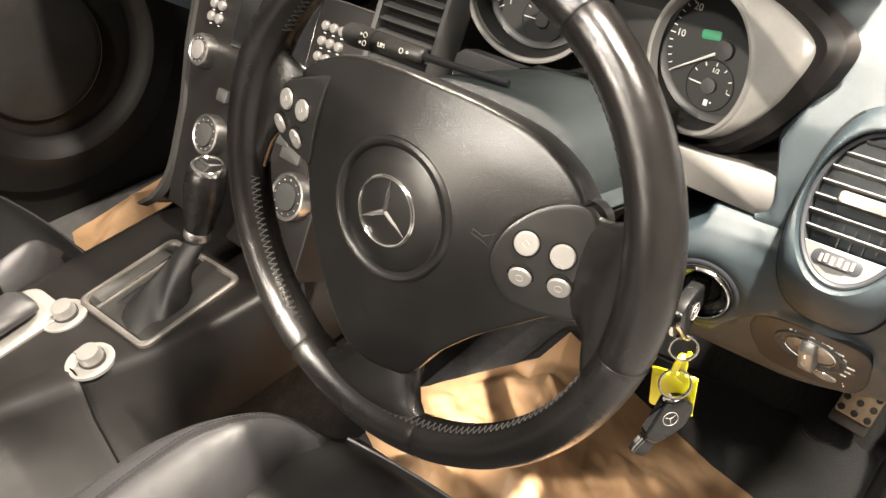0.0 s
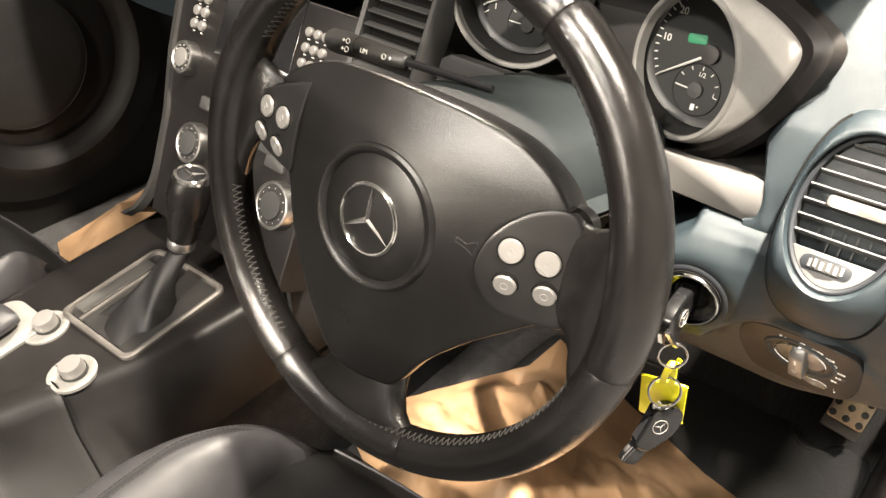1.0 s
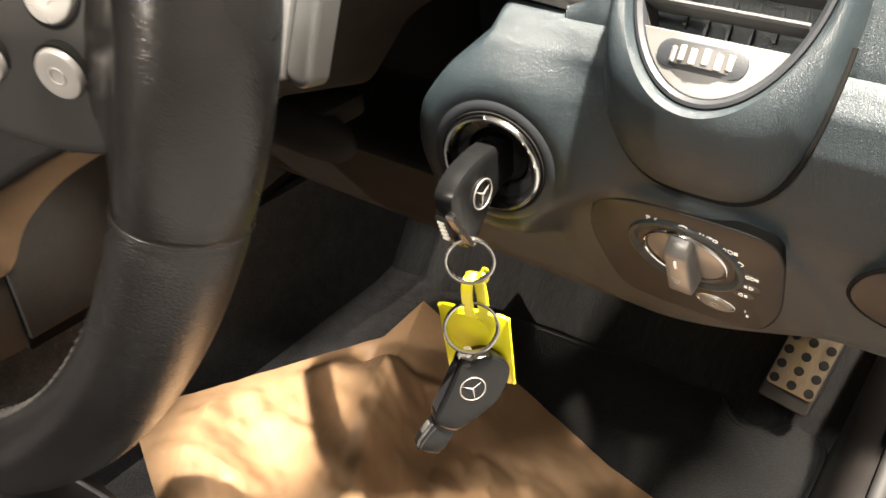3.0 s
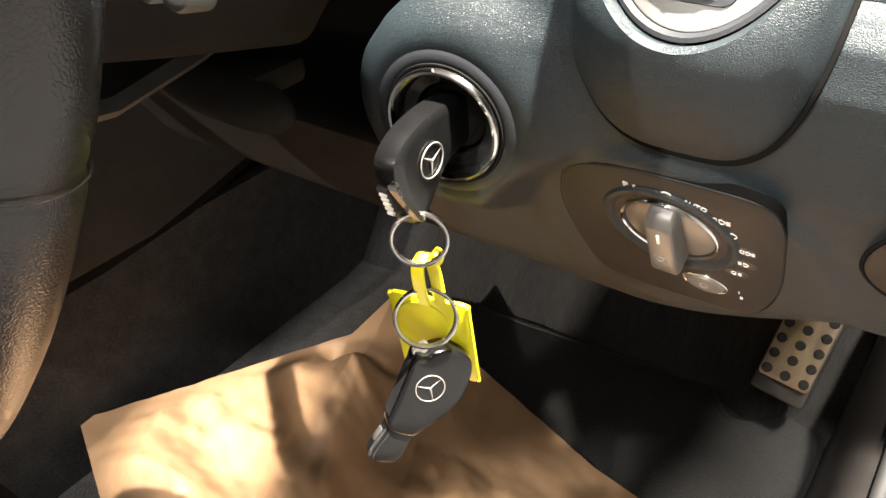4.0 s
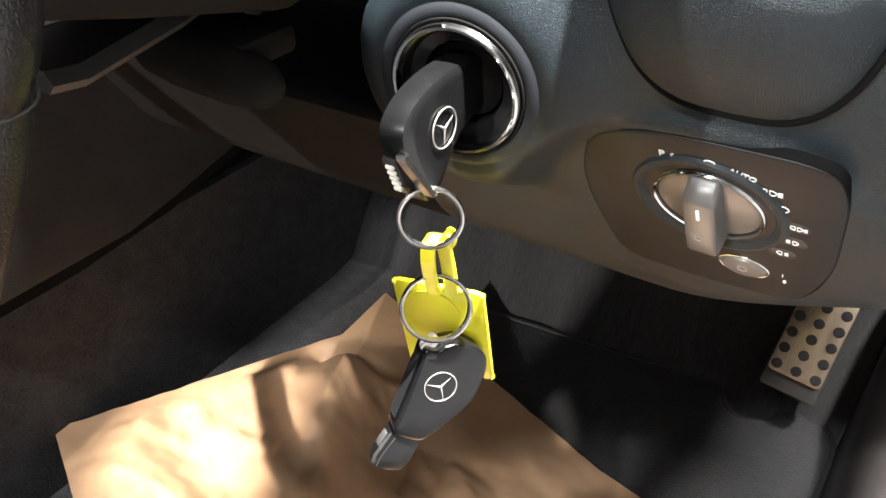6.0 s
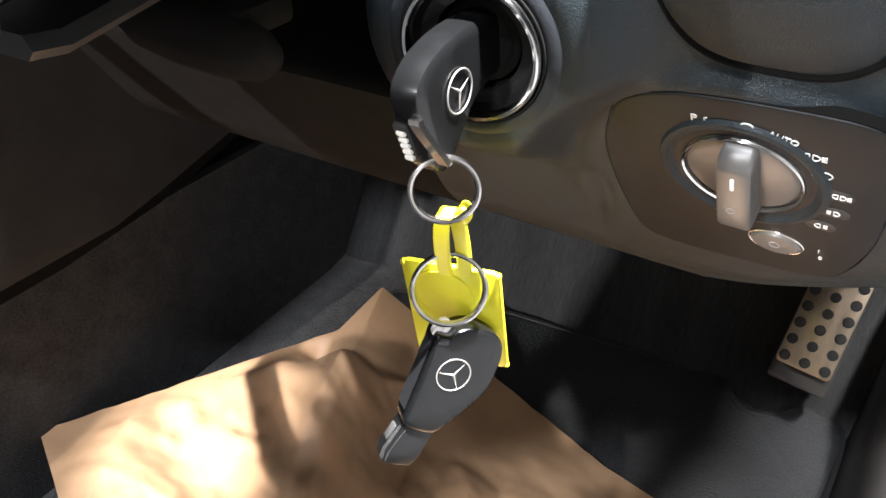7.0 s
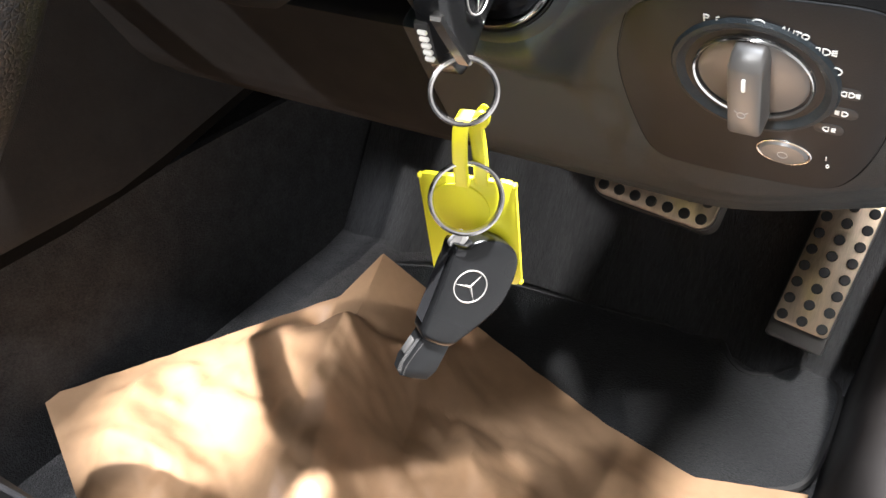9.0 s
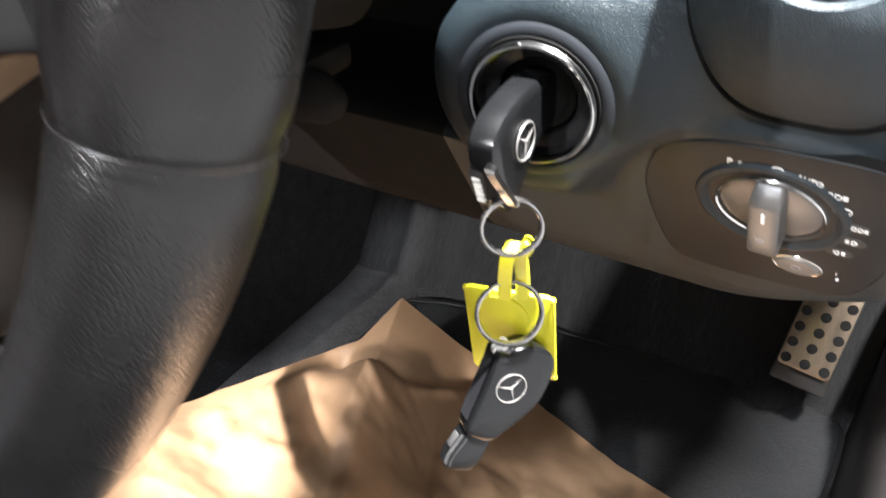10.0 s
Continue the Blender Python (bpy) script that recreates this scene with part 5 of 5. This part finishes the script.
for v, w, nb, nf in ((-0.112, 0.030, -0.026, -0.006), (-0.124, 0.031, -0.024, 0.001), (-0.134, 0.034, -0.02, 0.005), (-0.146, 0.042, -0.016, 0.0085), (-0.157, 0.050, -0.013, 0.0095), (-0.164, 0.055, -0.011, 0.008)):
    rr = []
    for k in range(28):
        a = math.tau * k / 28
        cx_, sx_ = math.copysign(abs(math.cos(a)) ** 0.6, math.cos(a)), math.copysign(abs(math.sin(a)) ** 0.8, math.sin(a))
        u = cx_ * w
        vv = v if v > -0.15 else v + u * u / (2 * RR)
        rr.append(WM @ Vector((u, vv, (nb + nf) / 2 + sx_ * (nf - nb) / 2)))
    rows.append(rr)
part("lower_spoke", loft(rows), SMOOTH_LEATHER, wheel, "broad leather-covered lower spoke")

# ---- centre console ----


def console_z(y):
    return 0.284 + 0.12 * (y - 0.29)


def console_edge(y):
    """The console's top edge on the driver's side: the top narrows towards the rear."""
    return curve([(-0.4, -0.722), (0.10, -0.722), (0.169, -0.710), (0.241, -0.677), (0.2945, -0.653), (0.338, -0.636), (0.395, -0.626), (0.433, -0.6195), (0.6, -0.617)], y)


console = thing("centre_console", (-0.7, 0.3, 0.0), "dark plastic centre console with sloping sides", "centre console")
rows = []
for i in range(45):
    y = -0.35 + 0.92 * i / 44
    z = console_z(y) + 0.10 * step(0.47, 0.57, y) ** 2
    nar = 0.015 * step(0.25, 0.55, y)
    rows.append([(-0.905, y, 0.02), (-0.885 + nar, y, z - 0.06), (-0.868 + nar, y, z - 0.012), (-0.858 + nar, y, z - 0.002), (-0.845 + nar, y, z), (-0.78, y, z - 0.001), (-0.74, y, z - 0.001)] + [(console_edge(y) + d * k, y, z - h) for d, h, k in ((-0.012, 0.0, 1), (-0.004, 0.0008, 1), (0.003, 0.004, 1), (0.008, 0.011, 1))] + [(min(-0.6045, console_edge(y) + 0.024), y, z - 0.034), (-0.602, y, 0.195)])
part("body", slab(rows, (0, 0, -0.008)), CONSOLE, console)
rows = []
for x, z in ((-0.604, 0.196), (-0.594, 0.197), (-0.5925, 0.202), (-0.5930, 0.212), (-0.595, 0.26), (-0.597, 0.32), (-0.599, 0.38)):
    rows.append([(x, y, z + 0.045 * max(0.0, y - 0.66) / 0.2) for y in (0.47, 0.545, 0.6, 0.65, 0.7, 0.75, 0.80, 0.86, 0.92)])
part("side_panel", slab(rows, (-0.006, 0, 0)), SIDE_TRIM, console, "black panel between console and bulkhead")
# dark strip: the joint, and mostly the panel's shadow laid in as colour
rows = [[(x, y, z + 0.045 * max(0.0, y - 0.66) / 0.2) for y in (0.47, 0.60, 0.70, 0.80, 0.92)] for x, z in ((-0.6010, 0.182), (-0.6000, 0.185), (-0.5995, 0.200))]
part("side_shadow_strip", slab(rows, (-0.004, 0, 0)), GAP, console, "dark strip for the joint and the shadow under the side panel")
# armrest box behind, one step higher, with its front seam
rows = []
for y, k in [(0.2380, -0.005), (0.2370, 0.0005), (0.234, 0.002)] + [(0.23 - 0.58 * i / 50, 0.003) for i in range(51)]:
    z, e = console_z(y) + k, console_edge(y)
    rows.append([(e - 0.03, y, z - 0.004), (e - 0.010, y, z), (e - 0.001, y - 0.001, z - 0.001), (e + 0.007, y - 0.002, z - 0.006), (e + 0.014, y - 0.004, z - 0.015), (min(-0.600, e + 0.028), y - 0.008, z - 0.036), (-0.598, y - 0.014, 0.19)])
part("armrest_joint", tube([Vector(p) + Vector((0.0008, 0.0012, 0.001)) for p in rows[1]], 0.0012, 6), GAP, console, "dark joint before the padded box")
part("armrest_side", slab(rows, (-0.004, 0, -0.006)), CONSOLE, console, "padded box side behind the switches")

# gear lever in its gate
gm = Matrix.Translation((-0.716, 0.364, console_z(0.362) + 0.001)) @ Matrix.Rotation(math.atan(0.12), 4, "X")
gear = thing("gear_lever", (-0.715, 0.36, 0.29), "black gear lever with leather gaiter in a silver frame", "gear lever")
outer, inner = rounded(0.128, 0.134, 0.012), rounded(0.112, 0.118, 0.008)
rows = [[gm @ Vector((x, y, h)) for x, y in o] for o, h in ((outer, -0.002), (rounded(0.127, 0.133, 0.012), 0.002), (rounded(0.122, 0.128, 0.011), 0.0036), (rounded(0.116, 0.122, 0.009), 0.003), (inner, -0.002))]
part("gate_frame", grid(rows, close_u=True)[0], DULL_SILVER, gear, "dull silver gate frame")
part("gate_floor", plate(inner, gm, -0.004, 0.0005, 0.0005), BLACK, gear)
part("ashtray_lid", plate(rounded(0.018, 0.096, 0.003), gm @ pose(-0.044, -0.004, 0), -0.003, 0.0045, 0.0012), BRUSHED, gear, "bronze-grey metal strip beside the gaiter")
part("divider", box(gm @ pose(-0.0318, 0, 0.0012), (0.0045, 0.119, 0.0045), 0.0012), DULL_SILVER, gear, "silver bar beside the metal strip")
top = Vector((-0.687, 0.4345, 0.4315))
base = gm @ Vector((0.012, -0.018, -0.002))
ax = (top - Vector((-0.697, 0.415, 0.335))).normalized()
rows = []
for f in [i / 14 for i in range(15)]:
    p = base.lerp(Vector((-0.699, 0.411, 0.345)), f)
    w, h = 0.022 * (1 - f) ** 3 + 0.0125 + 0.004 * (1 - f), 0.024 * (1 - f) ** 3 + 0.0125 + 0.006 * (1 - f)
    rows.append([p + Vector((w * math.copysign(abs(math.cos(a)) ** (0.6 + 0.4 * f), math.cos(a)), h * math.copysign(abs(math.sin(a)) ** (0.6 + 0.4 * f), math.sin(a)), 0.005 * math.sin(a * 4 + f * 9) * (1 - f) - 0.006 * (1 - f) ** 5)) for a in [math.tau * k / 40 for k in range(40)]])
part("gaiter", loft(rows), GAITER, gear, "soft leather gaiter")
km = frame_of(top, (ax + Vector((0.06, 0.05, 0))).normalized(), (0, 1, 0))
kc = frame_of(top, (ax + Vector((0.10, -0.12, 0))).normalized(), (0, 1, 0))
part("collar", lathe([(0.0135, -0.090), (0.0150, -0.088), (0.0150, -0.080), (0.0140, -0.078)], km, 32), BRUSHED, gear, "silver collar")
part("knob", lathe([(0.0138, -0.080), (0.0152, -0.077), (0.0180, -0.060), (0.0212, -0.042), (0.0224, -0.028), (0.0222, -0.018), (0.0212, -0.009), (0.0194, -0.0050), (0.0165, -0.0045)], km, 40), LEATHER, gear, "black leather tapered knob")
part("cap_ring", lathe([(0.0196, -0.0055), (0.0190, -0.0005), (0.0182, 0.0010), (0.0170, 0.0014), (0.0160, 0.0)], kc, 40), CHROME, gear, "chrome cap ring")
part("cap", lathe([(0.0162, 0.0), (0.0, 0.0004)], kc, 32), GLOSS, gear)
emblem(kc @ Matrix.Translation((0, 0, 0.0007)), 0.0155, 0.0011, CHROME, gear, turn=60)

# window switches
for x, y in ((-0.687, 0.257), (-0.772, 0.277)):
    z = console_z(y)
    t = thing("window_switch", (x, y, z), "round silver window switch on the console", "window switch", "window switches")
    m = Matrix.Translation((x, y, z)) @ Matrix.Rotation(math.atan(0.12), 4, "X")
    part("dish", lathe([(0.0255, -0.002), (0.0250, 0.0012), (0.0235, 0.0018), (0.018, 0.0004), (0.0, 0.0)], m, 40), SILVER, t, "shallow silver dish")
    m2 = m @ pose(0.001, 0.003, 0.0, 6, 0, 0)
    part("gap", lathe([(0.0138, 0.0005), (0.0138, 0.004), (0.0128, 0.004)], m2, 32), BLACK, t)
    part("cap", lathe([(0.0128, 0.0), (0.0122, 0.012), (0.0112, 0.0145), (0.008, 0.0152), (0.0, 0.0148)], m2, 36), BUTTON, t, "silver rocker cap")
    part("groove", box(m @ pose(-0.020, -0.004, 0.0013, 0, 0, 10), (0.010, 0.0008, 0.001), 0), BLACK, t, smooth=False)

# roof lever with its padded grip in a silver tray
t = thing("roof_lever", (-0.82, 0.23, 0.28), "padded black grip lever in a silver console tray", "console lever")
z0 = console_z(0.2)
part("tray", plate(rounded(0.075, 0.19, 0.02), Matrix.Translation((-0.808, 0.190, z0 - 0.002)) @ Matrix.Rotation(math.atan(0.12), 4, "X"), -0.004, 0.0035, 0.0015), SILVER, t, "silver tray")
rows = []
for y, w, h in ((0.266, 0.008, 0.006), (0.262, 0.020, 0.014), (0.25, 0.0265, 0.021), (0.22, 0.029, 0.025), (0.12, 0.030, 0.027), (0.06, 0.02, 0.02)):
    rows.append([(-0.812 + w * math.cos(a), y, console_z(y) + 0.004 + h * (0.5 + 0.5 * math.sin(a))) for a in [math.tau * k / 24 for k in range(24)]])
part("grip", loft(rows), SEAT_LEATHER, t, "grained padded grip")
t = thing("console_cover", (-0.87, 0.2, 0.28), "dark console side cushion", "console cover")
part("cushion", box(pose(-0.862, 0.17, 0.292, 6.8), (0.05, 0.16, 0.03), 0.008), CONSOLE, t)

# ---- centre stack: radio and climate panel ----
SX, SUP = Vector((1, -0.06, 0)).normalized(), Vector((0, 0.053, 0.105)).normalized()
SN = SX.cross(SUP).normalized()
SUP = SN.cross(SX)
SM = Matrix.Translation((-0.69, 0.474, 0.416)) @ Matrix((SX, SUP, SN)).transposed().to_4x4()


def on_stack(p):
    """Plane coordinates of the stack for a world point."""
    q = SM.inverted() @ Vector(p)
    return q.x, q.y


stack = thing("centre_stack", (-0.69, 0.5, 0.3), "dark centre stack with display, keypads and climate controls", "centre stack")
o = [(-0.112, -0.085), (0.128, -0.085), (0.130, 0.05), (0.135, 0.20), (-0.150, 0.20), (-0.140, 0.10), (-0.122, 0.03)]
part("fascia", plate(o, SM, -0.05, -0.002, 0.004), CONSOLE, stack)
# narrow edge down the far side
rows = []
for v in [-0.11 + 0.32 * i / 20 for i in range(21)]:
    u = curve([(-0.11, -0.162), (-0.095, -0.141), (-0.07, -0.124), (-0.04, -0.118), (0.03, -0.124), (0.10, -0.142), (0.21, -0.155)], v)
    rows.append([SM @ Vector((u - 0.012, v, -0.06)), SM @ Vector((u - 0.008, v, -0.004)), SM @ Vector((u - 0.004, v, 0.001)), SM @ Vector((u + 0.003, v, 0.001)), SM @ Vector((u + 0.006, v, -0.004))])
part("side_trim", slab(rows, SM.to_3x3() @ Vector((0.002, 0, -0.003))), BLACK, stack, "dark side trim")
part("display", plate(rounded(0.125, 0.085, 0.003), SM @ pose(-0.002, 0.158, 0), -0.004, -0.0005, 0.0008), GLOSS, stack, "dark glossy display")


def rotary(place, r, nm, lab):
    t = thing(nm, place, lab, "rotary knob", "centre stack knobs")
    u, v = on_stack(place)
    m = SM @ pose(u, v, -0.002)
    part("ring", lathe([(r + 0.001, -0.002), (r + 0.001, 0.010), (r, 0.0135), (r - 0.002, 0.0140), (r - 0.0035, 0.0130)], m, 44), BRUSHED, t, "knurled silver ring")
    part("scale", lathe([(r - 0.0033, 0.0130), (r * 0.62, 0.0132)], m, 40), BLACK, t)
    part("cap", lathe([(r * 0.60, 0.0125), (r * 0.58, 0.0150), (r * 0.3, 0.0158), (0, 0.0160)], m, 32), BUTTON if nm == "volume_knob" else GREY, t)
    for k in range(12):
        a = math.tau * k / 12
        part("dot", lathe([(0.0007, 0.0), (0.0, 0.0003)], m @ Matrix.Translation((r * 0.74 * math.cos(a), r * 0.74 * math.sin(a), 0.0132)), 8), INK, t)


rotary((-0.5915, 0.4650, 0.4160), 0.0245, "climate_dial", "silver-ringed climate control knob")
rotary((-0.7445, 0.4840, 0.4285), 0.0225, "climate_dial", "silver-ringed climate control knob")
rotary((-0.7905, 0.5230, 0.5050), 0.0180, "volume_knob", "silver volume knob beside the display")


def keypad(cu, cv, du, dv, nu, nv, r, group, turn=0):
    for i in range(nu):
        for j in range(nv):
            place = SM @ Vector((cu + du * i, cv + dv * j, 0))
            t = thing("radio_button", place, "small round silver radio button", "button", group)
            m = SM @ pose(cu + du * i, cv + dv * j, -0.002)
            part("cap", lathe([(r, 0.0), (r, 0.003), (r - 0.0008, 0.0042), (0, 0.0046)], m, 20), BUTTON, t)
            part("caption", box(m @ pose(0.0, -r - 0.0022, 0.0005), (0.0035, 0.0012, 0.0004), 0), INK, t, smooth=False)


ku, kv = on_stack((-0.6105, 0.536, 0.548))
keypad(ku - 0.001, kv - 0.022, 0.0125, 0.0155, 3, 4, 0.0048, "radio keypad")
ku, kv = on_stack((-0.790, 0.545, 0.543))
keypad(ku - 0.006, kv - 0.005, 0.0145, 0.0150, 2, 4, 0.0056, "radio side keys")
for place, w, h in (((-0.743, 0.505, 0.470), 0.018, 0.014), ((-0.612, 0.48, 0.452), 0.030, 0.014), ((-0.632, 0.478, 0.470), 0.026, 0.02)):
    u, v = on_stack(place)
    t = thing("climate_button", place, "flat grey climate control key", "button", "climate keys")
    part("cap", plate(rounded(w, h, 0.002), SM @ pose(u, v, -0.002), 0, 0.0045, 0.001), GREY, t)

# centre vent beside the keypad
ku, kv = on_stack((-0.507, 0.548, 0.58))
cv_t = thing("air_vent", (-0.507, 0.548, 0.58), "upright centre air vent with grey slats", "air vent", "dashboard air vents")
part("duct", plate(rounded(0.072, 0.115, 0.01), SM @ pose(ku, kv + 0.012, 0), -0.03, -0.012, 0.001), GAP, cv_t)
out_, in_ = rounded(0.088, 0.128, 0.014), rounded(0.072, 0.114, 0.010)
rows = [[SM @ Vector((ku + x, kv + 0.012 + y, h)) for x, y in o_] for o_, h in ((out_, -0.03), (out_, -0.002), (rounded(0.085, 0.125, 0.013), 0.001), (rounded(0.075, 0.117, 0.011), 0.0), (in_, -0.012))]
part("frame_trim", grid(rows, close_u=True)[0], GREY, cv_t, "grey vent surround")
for k in range(9):
    y = kv - 0.036 + 0.0125 * k
    part("slat", loft([[SM @ Vector((ku + x, y + dy, h)) for h, dy in ((-0.0065, 0.0030), (-0.001, -0.0002), (0.0, -0.0010), (-0.0005, -0.0022), (-0.0065, 0.0016))] for x in (-0.036, 0, 0.036)]), GREY, cv_t)

# ---- passenger side: dashboard, door with speaker ----
pd = thing("passenger_dashboard", (-1.1, 0.8, 0.45), "dark dashboard over the passenger footwell", "dashboard")
rows = []
for z, y in ((0.47, 0.85), (0.462, 0.74), (0.468, 0.66), (0.49, 0.62), (0.54, 0.605), (0.59, 0.61), (0.64, 0.63), (0.70, 0.70), (0.735, 0.80)):
    rows.append([(x, y + 0.10 * step(-1.15, -1.38, x) ** 2, z + 0.07 * step(-1.0, -1.4, x)) for x in [-1.42 + 0.58 * i / 30 for i in range(31)]])
part("panel", slab(rows, (0, 0.02, 0)), DASH, pd)

door = tagged(thing("door_1", (-1.40, 0.3, 0.05), "dark passenger door card with a round speaker", "door"), kind="structure")
rows = []
DY, DZ = 0.625, 0.325
for j in range(57):
    z = -0.02 + 0.80 * j / 56
    r = []
    for i in range(71):
        y = -0.5 + 1.62 * i / 70
        x = -1.40 + 0.035 * step(0.62, 0.72, z) - 0.03 * step(0.2, 0.0, z)
        x += 0.03 * step(0.9, 1.1, y)
        r.append((x, y, z))
    rows.append(r)
part("door_card", slab(rows, (-0.03, 0, 0)), DOOR_TRIM, door)
dm = Matrix.Translation((-1.398, DY - 0.03, DZ)) @ Matrix(((0, 0, 1), (1, 0, 0), (0, 1, 0))).to_4x4()
part("pocket_rim", lathe([(0.155, 0.004), (0.165, 0.006), (0.178, 0.020), (0.190, 0.026), (0.205, 0.022), (0.225, 0.010), (0.26, -0.004)], dm @ pose(0.02, 0, 0), 72), DOOR_TRIM, door, "rounded raised rim round the speaker")
part("speaker_grille", lathe([(0.118, 0.0), (0.116, 0.006), (0.110, 0.008), (0.100, 0.010), (0.0, 0.014)], dm, 56), BLACK, door, "round black speaker grille")
part("speaker_rim", ring(dm @ Matrix.Translation((0, 0, 0.006)), 0.117, 0.0012, 56, 8), DOOR_TRIM, door)
